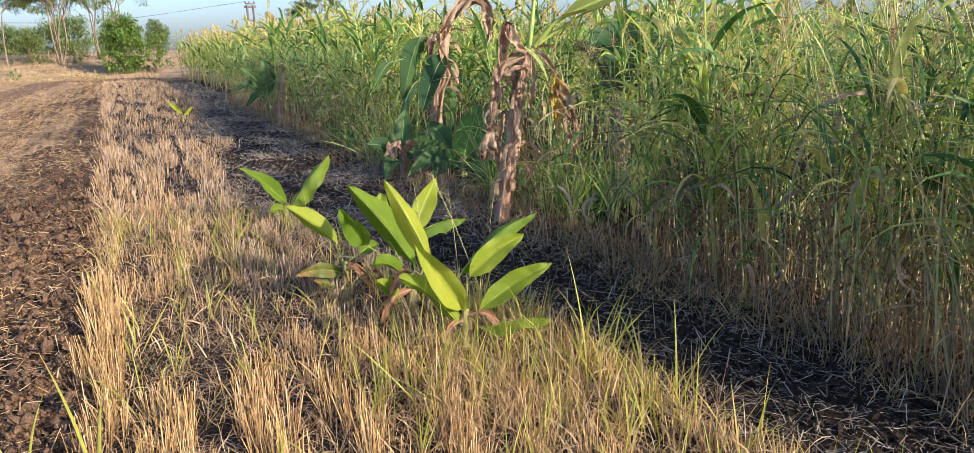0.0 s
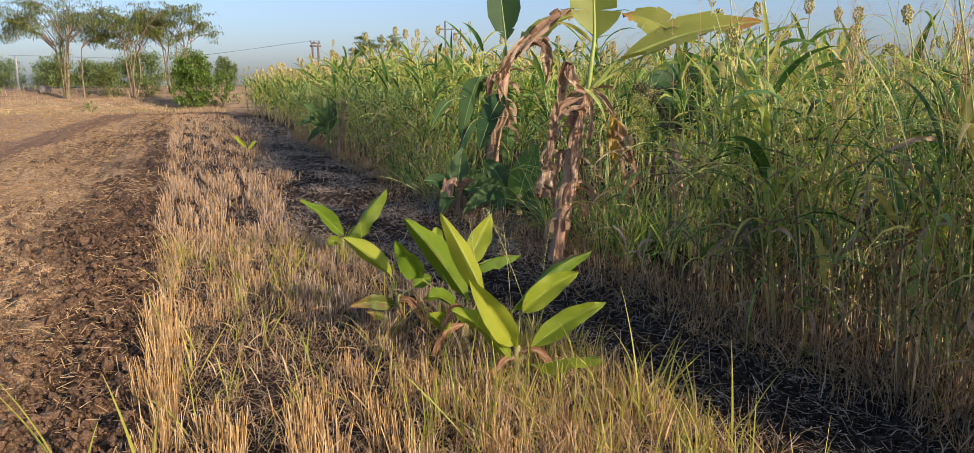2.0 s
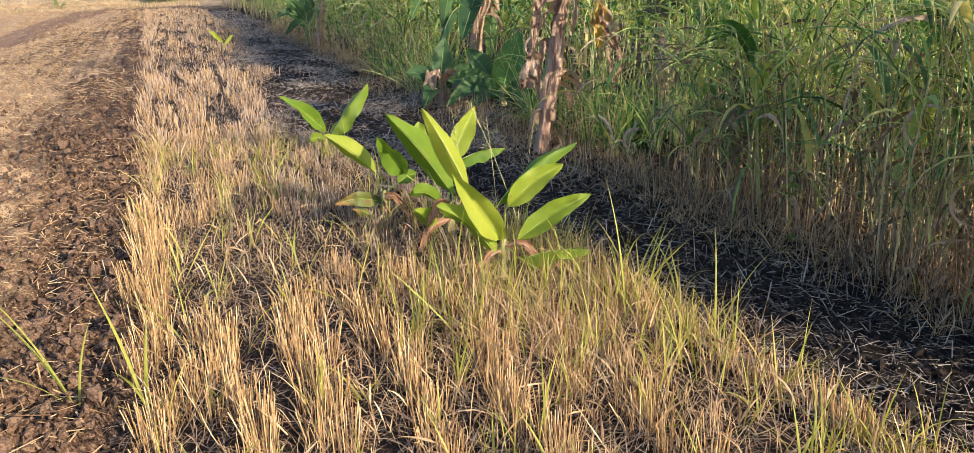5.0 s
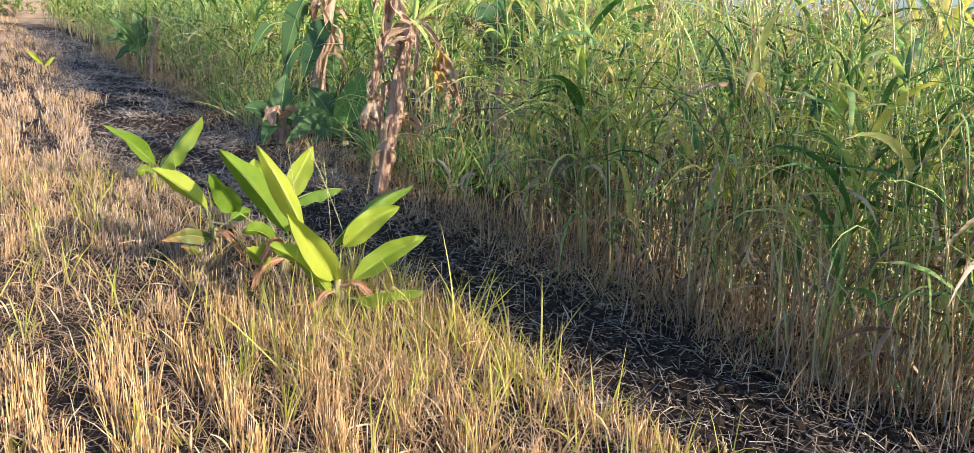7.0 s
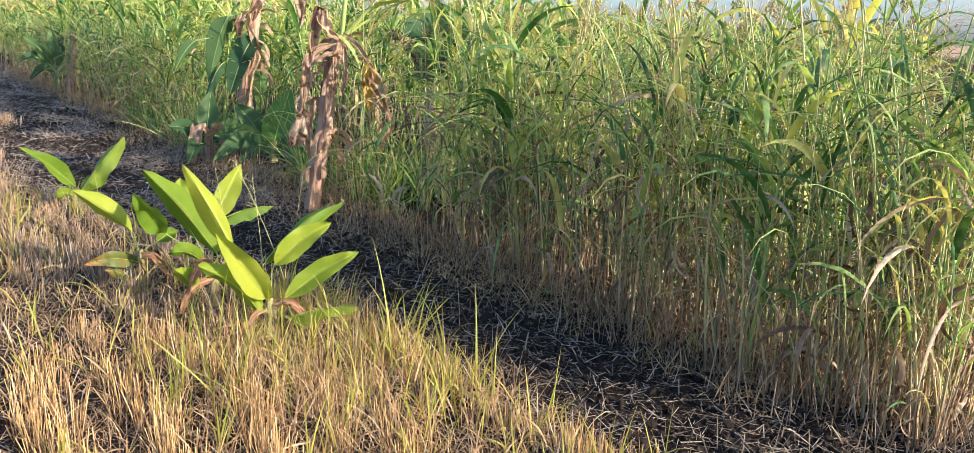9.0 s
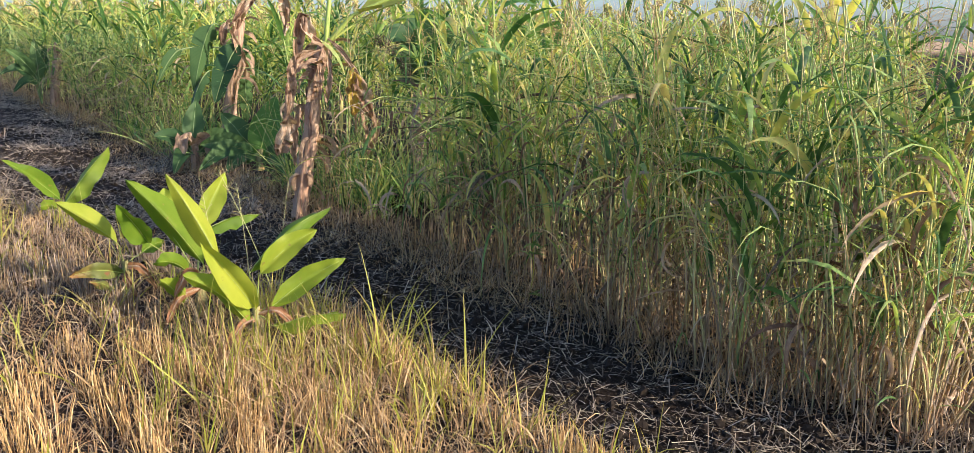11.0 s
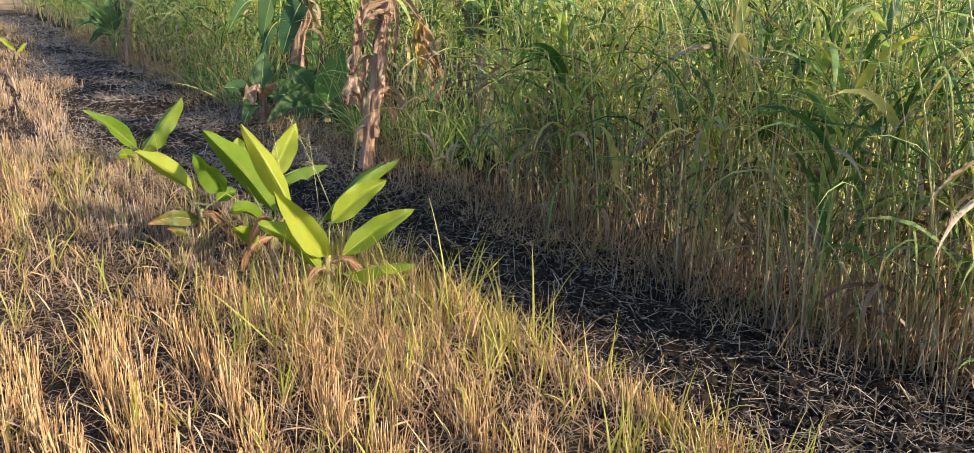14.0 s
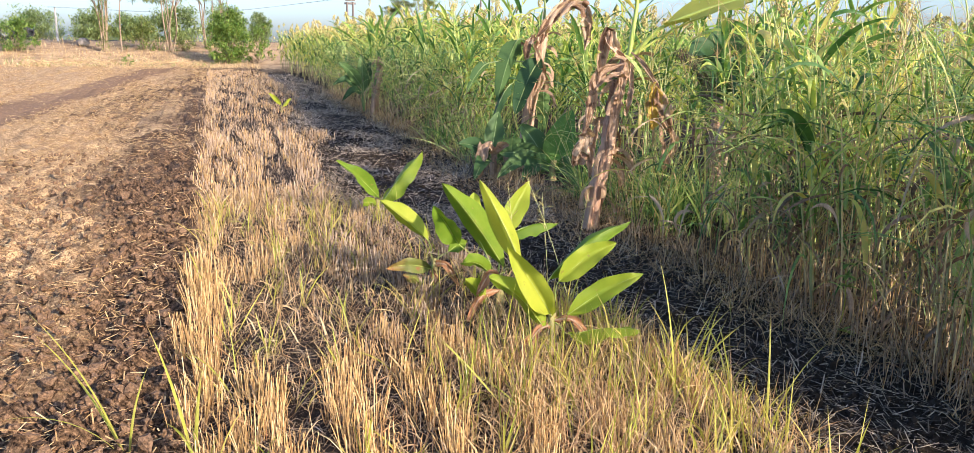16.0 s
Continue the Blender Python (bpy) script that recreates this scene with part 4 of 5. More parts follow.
banana_leaf(m2, (0.18, -0.10, 1.44), (0.14, -0.24, 1.36, -0.19, -0.30, 0.70, 0.31, 0.10, -10), BANANA_OLD, 95, RIB_DARK, r0=0.012, strips=5, fold=0.35, shape=0.4)
banana_leaf(m2, (0.20, 0.04, 1.50), (0.30, 0.06, 1.52, 0.32, 0.06, 0.40, 0.25, 0.06, 20), BANANA_OLD, 96, RIB_DARK, r0=0.012, strips=7, fold=-0.4, shape=0.4)
banana_leaf(m2, (0.12, -0.02, 1.30), (-0.45, -0.10, 1.30, -0.76, -0.14, 0.92, 0.13, 0.16, 40), BANANA_OLD, 97, RIB_DARK, r0=0.010, strips=4, fold=-0.6)
banana_leaf(m2, (0.10, 0.0, 1.00), (-0.20, -0.20, 1.06, -0.52, -0.30, 0.44, 0.16, 0.18, -30), BANANA_OLD, 98, RIB_DARK, r0=0.010, strips=5, fold=-0.5)
dry_leaf(m2, [(0.07, -0.20, 1.55), (0.34, -0.33, 1.92), (0.65, -0.47, 2.20), (0.92, -0.59, 2.36)], 0.15, 10, crumple=0.20, strips=9)
dry_leaf(m2, [(0.10, -0.18, 1.45), (0.24, -0.26, 1.80), (0.48, -0.38, 2.02)], 0.12, 11, crumple=0.20, strips=7)
dry_leaf(m2, [(0.40, -0.36, 1.98), (0.58, -0.44, 1.96), (0.64, -0.46, 1.77), (0.62, -0.45, 1.46)], 0.15, 12, crumple=0.20, strips=8)
dry_leaf(m2, [(0.05, -0.22, 1.55), (0.13, -0.25, 1.30), (0.16, -0.26, 1.12), (0.07, -0.22, 0.89), (0.03, -0.21, 0.55)], 0.08, 13, crumple=0.20)
dry_leaf(m2, [(0.08, -0.20, 1.60), (-0.02, -0.22, 1.52), (-0.04, -0.22, 1.34)], 0.10, 20, crumple=0.20, strips=5)

# suckers at its foot
sk = thing("banana_sucker", 3.55, 8.66, 0.0, "dark green banana sucker with broad leaves at the crop edge", "banana plant")
pseudostem(sk, [(0, 0, -0.03), (0.0, 0.0, 0.12), (0.01, 0, 0.24)], 0.05, 0.03, STEM_YOUNG, 14, "short green stem", 10, 10)
for i_, s_ in enumerate([(-0.01, 0.00, 0.14, 0.26, 0.09, 0.80, 0.33, 0.05, 0), (-0.10, 0.02, 0.20, -0.62, 0.08, 0.32, 0.24, 0.12, 10), (-0.08, -0.05, 0.18, -0.50, -0.35, 0.06, 0.24, 0.2, 10),
                         (0.04, -0.06, 0.12, 0.08, -0.52, 0.02, 0.24, 0.25, 0), (0.10, 0.02, 0.18, 0.50, -0.10, 0.42, 0.24, 0.15, 0), (-0.05, 0.10, 0.2, -0.30, 0.30, 0.62, 0.26, 0.1, 0), (-0.06, 0.02, 0.12, -0.75, -0.25, 0.10, 0.22, 0.22, 0)]):
    banana_leaf(sk, (0.0, 0.0, 0.18), s_, BANANA_GREEN if i_ in (0, 4) else BANANA_OLD, 140 + i_, RIB if i_ == 0 else RIB_DARK, r0=0.012)
sk2 = thing("banana_sucker", 2.95, 9.0, 0.0, "low banana sucker with brown withered leaves", "banana plant")
pseudostem(sk2, [(0, 0, -0.03), (0.0, 0.0, 0.15), (0.01, 0, 0.3)], 0.05, 0.03, STEM_DRY, 15, "short brown stem", 10, 10)
for i_, s_ in enumerate([(-0.05, 0.0, 0.25, -0.45, -0.10, 0.42, 0.2, 0.12, 0), (0.04, -0.04, 0.22, 0.40, -0.2, 0.40, 0.2, 0.15, 0), (0.0, 0.05, 0.3, 0.12, 0.2, 0.75, 0.22, 0.05, 0), (-0.04, -0.04, 0.2, -0.35, -0.40, 0.05, 0.18, 0.2, 0)]):
    banana_leaf(sk2, (0.0, 0.0, 0.24), s_, BANANA_OLD, 150 + i_, RIB_DARK, r0=0.012)
dry_leaf(sk2, [(0, 0, 0.3), (-0.15, -0.15, 0.36), (-0.25, -0.22, 0.02)], 0.14, 16)
dry_leaf(sk2, [(0, 0, 0.3), (0.1, -0.18, 0.36), (0.12, -0.30, 0.04)], 0.12, 17)

# a banana plant further along with a cut stem
m3 = thing("banana_tree", 3.1, 17.61, 0.0, "cut brown banana stump with a fresh green shoot", "banana plant", "mature banana plants at the crop edge")
pseudostem(m3, [(0, 0, -0.03), (0.06, 0.01, 0.5), (0.14, 0.03, 0.95), (0.18, 0.04, 1.24)], 0.075, 0.060, STEM_DRY, 18, "reddish brown cut stem")
sheath_strips(m3, lambda z: (0.145 * z, 0.03 * z, z), 10, 181, 0.06, 0.3, 1.2, (0.08, 0.22))
for i_, s_ in enumerate([(-0.20, 0.04, 0.50, -0.21, 0.14, 1.31, 0.24, 0.03, 0), (-0.25, 0.04, 0.62, -0.73, -0.09, 1.13, 0.22, 0.10, 0), (-0.31, 0.05, 0.62, -0.88, -0.17, 0.66, 0.18, 0.20, 0), (-0.11, 0.12, 0.59, 0.02, 0.39, 1.14, 0.18, 0.10, 0), (-0.25, -0.05, 0.5, -0.7, -0.3, 0.35, 0.18, 0.2, 0)]):
    banana_leaf(m3, (-0.2, 0.05, 0.1), s_, BANANA_OLD, 185 + i_, RIB_DARK, r0=0.014)
# one hidden in the crop
m4 = thing("banana_tree", 4.75, 7.3, 0.0, "dark green banana plant standing inside the crop", "banana plant", "mature banana plants at the crop edge")
pseudostem(m4, [(0, 0, -0.03), (0.02, 0.0, 0.6), (0.03, 0.0, 1.0)], 0.09, 0.06, STEM_DRY, 19, "brown stem")
for i_, s_ in enumerate([(0.0, 0.0, 1.0, 0.06, 0.02, 1.80, 0.50, 0.05, 0), (-0.05, 0.0, 1.05, -0.50, -0.25, 1.42, 0.30, 0.35, 0),  (0.1, 0.05, 1.0, 0.55, 0.02, 1.50, 0.34, 0.2, 0), (-0.1, -0.05, 0.95, -0.5, -0.3, 1.3, 0.3, 0.2, 0), (0.05, -0.1, 1.0, 0.35, -0.6, 1.45, 0.34, 0.2, 0)]):
    banana_leaf(m4, (0.02, 0.0, 0.9), s_, BANANA_OLD, 195 + i_, RIB_DARK, r0=0.018)

# ---------------------------------------------------------------- the sorghum crop
def sorghum(seed, leaves=14, segs=6, sides=6, rich=True):
    """One plant at the origin: jointed stalk, long arching leaves in two ranks, a lumpy grain head. Arrays part by part."""
    r = np.random.default_rng(seed)
    h = r.uniform(1.38, 1.74)
    bend = r.normal(0, 0.035, 2)
    z = np.linspace(0, h, 10 if rich else 4)
    p = np.stack([bend[0] * (z / h) ** 2, bend[1] * (z / h) ** 2, z], -1)
    bulge = np.ones(len(z))
    bulge[1::2] = 1.12
    parts = [("stalk", tube_along(p[None], np.array([r.uniform(0.007, 0.011)]), sides, 0.5, bulge[None]), 1)]
    rank = r.uniform(0, 6.28)
    for i in range(leaves):
        k = (i + 0.6) / leaves
        zz = h * (0.27 + 0.71 * k)
        base = np.array([[bend[0] * (zz / h) ** 2, bend[1] * (zz / h) ** 2, zz]])
        head = rank + (i % 2) * np.pi + r.normal(0, 0.45)
        dead = zz < 0.50
        ln = r.uniform(0.34, 0.68) * (0.75 if k > 0.85 else 1.0)
        ln *= 0.6 if dead else 1.0
        leaf = blades(base, head, r.uniform(0.7, 1.3), ln, r.uniform(0.028, 0.058), r.uniform(0.5, 2.3), segs, 0.35 if rich else 0.0, 1.2, r.normal(0, 0.5))
        parts.append(("dry_leaf" if dead else "leaf", leaf, 3 if dead else 0))
    if r.random() < (0.55 if rich else 0.72):
        top = p[-1]
        hl, hw = r.uniform(0.045, 0.080), r.uniform(0.020, 0.036)
        neck = curve_through([top, top + np.array([0.005, 0, 0.10]), top + np.array([r.normal(0, 0.02), r.normal(0, 0.02), 0.18])], 4)
        parts.append(("neck", tube_along(neck[None], np.array([0.005]), 4, 0.8), 1))
        centre = neck[-1] + np.array([0, 0, hl * 0.8])
        grains = Soup()
        count = 44 if rich else 6
        for g in range(count):
            u = -0.95 + 1.9 * (g + 0.5) / count
            a = 2.4 * g
            q = hw * math.sqrt(1 - u * u) * r.uniform(0.6, 1.25)
            size = hw * (r.uniform(0.26, 0.40) if rich else r.uniform(0.8, 1.2))
            grains.add(moved(lump(1.0, seed + g, 3, 4, 0.3), centre[0] + q * math.cos(a), centre[1] + q * math.sin(a), centre[2] + u * hl, a, size))
        parts.append(("grain_head", grains.joined(), 2))
    return parts


near_kinds = []
for k_ in range(12):
    proto = thing("sorghum_plant", 0, 0, -50, "green sorghum plant with long arching leaves", "sorghum", "sorghum plants along the crop edge")
    has = False
    for nm, vfu, slot in sorghum(500 + k_):
        part(nm, Soup().add(vfu), [CROP_NEAR, STALK, HEAD, LITTER][slot], proto)
        has = has or nm == "grain_head"
    proto["label"] = "green sorghum plant with arching leaves and a ripening grain head" if has else "green sorghum plant with long arching leaves and no head"
    near_kinds.append(proto)



def crop_size(x, y):
    """The crop stands taller along its far edge than at its near end and within."""
    along_edge = min(max((y - 3.5) / 5.0, 0), 1)
    inward = min(max((x - 4.0) / 3.5, 0), 1) * (1 - min(max((y - 14.0) / 10.0, 0), 1))
    return 1.0 + 0.16 * along_edge - 0.16 * inward


cr = np.random.default_rng(55)
spots = []
for row in range(66):
    x = EDGE_X + 0.16 + (row * 0.32 if row < 12 else 3.84 + (row - 12) * 0.45)
    y = crop_end(x) - 0.1
    reach = 48 if row < 8 else 46 + row
    while y < reach:
        gap = 0.58 if row < 4 and y < 7 else 0.46 if row < 12 and y < 14 else (0.42 if row < 8 else (0.6 if row < 20 else 0.95))
        y += gap * cr.uniform(0.6, 1.5)
        px, py = x + cr.normal(0, 0.07), y
        near_banana = min(math.hypot(px - a, py - b) for a, b in ((2.95, 6.2), (3.5, 9.6), (3.5, 8.7), (3.0, 9.0), (3.1, 17.6), (4.75, 7.3), (4.3, 7.0))) < 0.42
        recess = 7.0 < py < 11.3 and px < 4.5 + 0.35 * math.sin(py * 3.1)
        bay = px < EDGE_X + 0.28 * (1 + math.sin(py * 0.9 + 0.6))
        if 5.3 < py < 7.4 and abs(px - 0.615 * py) < 0.30:
            continue
        if py < 2.0 and row < 4 and cr.random() < 0.2:
            continue
        if 4.9 < py < 7.4 and px < 3.95 and cr.random() < 0.85:
            continue
        if near_banana or recess or (bay and py > 2.6):
            continue
        spots.append((px, py, row))
spots.sort(key=lambda q: max(q[0] - EDGE_X, 0) * 3.0 + abs(q[1] - 3.5) + (30 if q[1] < 1.0 else 0))
used = set()
for i_, (px, py, row) in enumerate(spots[:290]):
    k_ = int(cr.integers(12))
    m_ = pose(px, py, ground_z(px, py, False) - 0.01, cr.normal(0, 8.0), cr.normal(0, 8.0), cr.uniform(0, 360)) @ Matrix.Scale(cr.uniform(0.88, 1.12) * crop_size(px, py), 4)
    if k_ not in used:
        used.add(k_)
        near_kinds[k_].matrix_basis = m_
    else:
        c_ = copy_thing(near_kinds[k_], m_)
        c_.scale = m_.to_scale()
far_full = [sorghum(600 + k, 9, 5, 4, False) for k in range(14)]
far_thin = [sorghum(700 + k, 7, 3, 3, False) for k in range(14)]
far_least = [sorghum(800 + k, 6, 2, 3, False) for k in range(14)]
crop = Soup()
for px, py, row in spots[290:]:
    kinds = far_full if (row < 6 and py < 16) else (far_thin if row < 16 else far_least)
    turn, size, lean = cr.uniform(0, 6.28), cr.uniform(0.84, 1.12) * crop_size(px, py), cr.normal(0, 0.12, 2)
    if row > 6:
        size *= 1.04
    gz = ground_z(px, py, False)
    for nm, vfu, slot in kinds[int(cr.integers(14))]:
        if row > 5 and nm in ("dry_leaf",):
            continue
        crop.add(moved(vfu, px, py, gz - 0.01, turn, size, lean), slot)
stuff("sorghum_crop", crop, [CROP, STALK, HEAD, LITTER], "tall green sorghum crop with ripening heads filling the field", "sorghum")


# ---------------------------------------------------------------- grass at the crop's edge
def edge_spot(r, y1=26, depth=0.55):
    while True:
        x = EDGE_X - 0.05 + depth * r.random() ** 1.4
        y = 1.2 + y1 * r.random() ** 1.4
        x += 0.05 * math.sin(y * 2.3)
        if y < 2.0 and r.random() < 0.2:
            continue
        if 5.0 < y < 7.0 and (abs(x - 0.615 * y) < 0.25 or r.random() < 0.5):
            continue
        if 6.9 < y < 10.6 and (x < 3.6 or r.random() < 0.7):
            continue
        if noise.noise((x * 3.0, y * 1.6, 2.0)) > r.normal(-0.15, 0.2):
            return x, y


def edge_stems(n, seed, length, radius, lean):
    r = np.random.default_rng(seed)
    xy = [edge_spot(r) for _ in range(n)]
    return stems(on_ground(xy, -0.01), r.uniform(0, 6.28, n), 1.57 - np.abs(r.normal(0, lean, n)), r.uniform(*length, n), r.uniform(*radius, n), np.abs(r.normal(0, 0.45, n)), 5, 3, 0.5)


def edge_blades(n, seed, length, width, z, lean, droop, y1=26, depth=0.6):
    r = np.random.default_rng(seed)
    b = on_ground([edge_spot(r, y1, depth) for _ in range(n)])
    b[:, 2] += r.uniform(*z, n)
    return blades(b, r.uniform(0, 6.28, n), r.uniform(1.5 - lean, 1.5, n), r.uniform(*length, n), r.uniform(*width, n), r.uniform(*droop, n), 6, 0.3, 1.3, r.normal(0, 0.6, n))


tall_ = np.random.default_rng(68)
tn = 110
tb = on_ground([(EDGE_X + 0.7 * tall_.random(), 1.35 + 3.4 * tall_.random() ** 1.4) for _ in range(tn)], -0.01)
tall_args = (tall_.uniform(0, 6.28, tn), tall_.uniform(1.38, 1.56, tn), tall_.uniform(1.25, 2.15, tn))
er = Soup().add(stems(tb, *tall_args, tall_.uniform(0.0035, 0.0075, tn), 0.25, 7, 4, 0.45)).add(edge_stems(240, 61, (0.35, 1.35), (0.0016, 0.0034), 0.28)).add(edge_stems(210, 62, (1.2, 1.85), (0.0022, 0.004), 0.16))
cane = np.random.default_rng(74)
cn = 170
cb = on_ground([edge_spot(cane, 2.6, 0.75) for _ in range(cn)], -0.01)
er.add(stems(cb, cane.uniform(0, 6.28, cn), 1.57 - np.abs(cane.normal(0, 0.17, cn)), cane.uniform(0.8, 1.75, cn), cane.uniform(0.0024, 0.0068, cn), cane.normal(0, 0.22, cn), 6, 4, 0.55))
stuff("tall_grass_stems", er, REED, "thin brown and green grass stems crowding the crop edge", "grass")
eb = Soup()
tp = spine(tb, *tall_args, 0.25, 7)[:, 2:7].reshape(-1, 3)
eb.add(blades(tp, tall_.uniform(0, 6.28, len(tp)), tall_.uniform(0.8, 1.4, len(tp)), tall_.uniform(0.15, 0.42, len(tp)), tall_.uniform(0.008, 0.024, len(tp)), tall_.uniform(0.8, 2.6, len(tp)), 6, 0.3, 1.3))
eb.add(edge_blades(3000, 63, (0.35, 1.0), (0.005, 0.018), (0.30, 1.25), 1.15, (0.6, 2.6), 26, 0.9))
eb.add(edge_blades(600, 64, (0.25, 0.6), (0.008, 0.024), (0.7, 1.35), 0.5, (0.8, 2.3)))


def recess_spot(r):
    return 2.95 + 1.1 * r.random(), 9.4 + 3.2 * r.random()


eb.add(edge_blades(450, 70, (0.35, 0.65), (0.024, 0.050), (0.35, 1.35), 0.7, (1.0, 2.8)))
eb.add(edge_blades(260, 73, (0.2, 0.5), (0.006, 0.014), (0.0, 0.4), 0.8, (0.6, 2.0), 14))
def beside_banana(r):
    return 3.25 + 1.0 * r.random(), 5.7 + 2.2 * r.random()


eb.add(tufts(120, beside_banana, 75, 9, (0.45, 1.05), (0.008, 0.020), 0.45, 1.5, 7))
eb.add(tufts(110, recess_spot, 69, 9, (0.4, 0.95), (0.008, 0.022), 0.5, 1.6, 7))
stuff("tall_grass_leaves", eb, EDGE, "narrow green grass leaves arching at the crop edge", "grass")
ed = Soup()
ed.add(edge_blades(1500, 65, (0.15, 0.5), (0.003, 0.009), (0.0, 0.60), 1.3, (0.8, 3.0)))
er2 = np.random.default_rng(66)
xy_ = [(EDGE_X - 0.06 + er2.normal(0, 0.15), 0.6 + 26 * er2.random() ** 1.5) for _ in range(2600)]
ed.add(stems(on_ground(xy_, -0.01), er2.uniform(0, 6.28, 2600), 1.57 - np.abs(er2.normal(0, 0.45, 2600)), er2.uniform(0.05, 0.26, 2600), er2.uniform(0.0015, 0.0035, 2600), er2.normal(0, 0.2, 2600), 2, 3, 0.9))
hang = np.random.default_rng(71)
hg = 750
hb = on_ground([edge_spot(hang, 22, 0.6) for _ in range(hg)])
hb[:, 2] += hang.uniform(0.2, 1.2, hg)
ed.add(blades(hb, hang.uniform(0, 6.28, hg), hang.uniform(-0.6, 0.7, hg), hang.uniform(0.2, 0.55, hg), hang.uniform(0.008, 0.028, hg), hang.uniform(0.6, 1.8, hg), 6, 0.5, 0.8, hang.normal(0, 1.5, hg)))
curl = np.random.default_rng(77)
cl = 170
kb = on_ground([edge_spot(curl, 7, 0.5) for _ in range(cl)])
kb[:, 2] += curl.uniform(0.04, 0.95, cl)
ed.add(blades(kb, curl.uniform(0, 6.28, cl), curl.uniform(-0.2, 1.2, cl), curl.uniform(0.25, 0.6, cl), curl.uniform(0.012, 0.034, cl), curl.uniform(1.8, 5.0, cl), 12, 0.5, 1.0, curl.normal(0, 1.6, cl)), 1)
stuff("dry_undergrowth", ed, [LITTER, BANANA_DRY], "dead brown leaves and cut stems at the foot of the crop", "dry grass")


def crop_foot(r):
    return 2.72 + 0.6 * r.random() ** 0.6, 1.8 + 21 * r.random() ** 1.4


def foot_mat(r):
    """A band of fallen grass at the crop's foot, widest beside the tall banana plants."""
    y = 3.0 + 9.0 * r.random()
    wide = 0.25 + 0.55 * min(max((y - 3.0) / 2.5, 0), 1)
    return EDGE_X + 0.25 - (wide + 0.2) * r.random() ** 0.7 + 0.1 * noise.noise((0.0, y * 1.5, 8.0)), y


mat_ = np.random.default_rng(78)
mn = 4200
mb = on_ground([foot_mat(mat_) for _ in range(mn)], 0.015)
fallen = blades(mb, mat_.uniform(0, 6.28, mn), mat_.uniform(0.0, 0.9, mn), mat_.uniform(0.06, 0.30, mn), mat_.uniform(0.0018, 0.0050, mn), mat_.uniform(0.3, 2.0, mn), 3)
dry_stand = np.random.default_rng(76)
dn = 260
db = on_ground([edge_spot(dry_stand, 9.0, 0.45) for _ in range(dn)], -0.01)
dry_args = (dry_stand.uniform(0, 6.28, dn), 1.57 - np.abs(dry_stand.normal(0, 0.24, dn)), dry_stand.uniform(0.3, 1.05, dn))
stuff("dry_grass_at_crop_foot", Soup().add(fallen).add(stems(db, *dry_args, dry_stand.uniform(0.0012, 0.0026, dn), 0.35, 5, 3, 0.5)).add(blades(spine(db, *dry_args, 0.35, 5)[:, 3], dry_stand.uniform(0, 6.28, dn), dry_stand.uniform(0.2, 1.3, dn), dry_stand.uniform(0.12, 0.36, dn), dry_stand.uniform(0.004, 0.011, dn), dry_stand.uniform(0.8, 2.6, dn), 5)).add(tufts(1150, crop_foot, 72, 7, (0.08, 0.30), (0.0025, 0.006), 0.6, 1.4, 4)), TANGLE, "dry tan grass fringe along the foot of the crop", "dry grass")


# loose open panicles of wild grass above the crop edge
def panicles(n, seed):
    r = np.random.default_rng(seed)
    s = Soup()
    for _ in range(n):
        x, y = edge_spot(r, 7.0, 0.7)
        h = r.uniform(1.5, 2.15)
        hd, el = r.uniform(0, 6.28), r.uniform(1.42, 1.55)
        p = spine(np.array([[x, y, 0.0]]), hd, el, h, 0.25, 8)
        s.add(tube_along(p, np.array([0.0026]), 3, 0.4))
        tops = p[0, 5:]
        m = 34
        pick = r.integers(0, len(tops), m)
        b = tops[pick] + r.normal(0, 0.01, (m, 3))
        a, e, ln = r.uniform(0, 6.28, m), r.uniform(0.2, 1.2, m), r.uniform(0.06, 0.20, m)
        s.add(stems(b, a, e, ln, 0.0006, 0.7, 3, 3, 0.8))
        ends = spine(b, a, e, ln, 0.7, 3)[:, 1:].reshape(-1, 3)
        s.add(blades(ends, r.uniform(0, 6.28, len(ends)), 0.5, 0.010, 0.004, 0.3, 1))
    return s


stuff("wild_grass_panicles", panicles(85, 67), TANGLE, "loose feathery seed heads of wild grass above the crop", "grass")


# single long grass blades in the foreground, and flowering stalks by the saplings
def grass_clump(x, y, specs, label):
    t = thing("grass_tuft", x, y, ground_z(x, y, False), label, "grass")
    for hd, el, ln, wd, dr in specs:
        part("blade", Soup().add(blades(np.array([[0.0, 0.0, 0.0]]), radians(hd), radians(el), ln, wd, radians(dr), 9, 0.35)), GRASS, t)
    return t


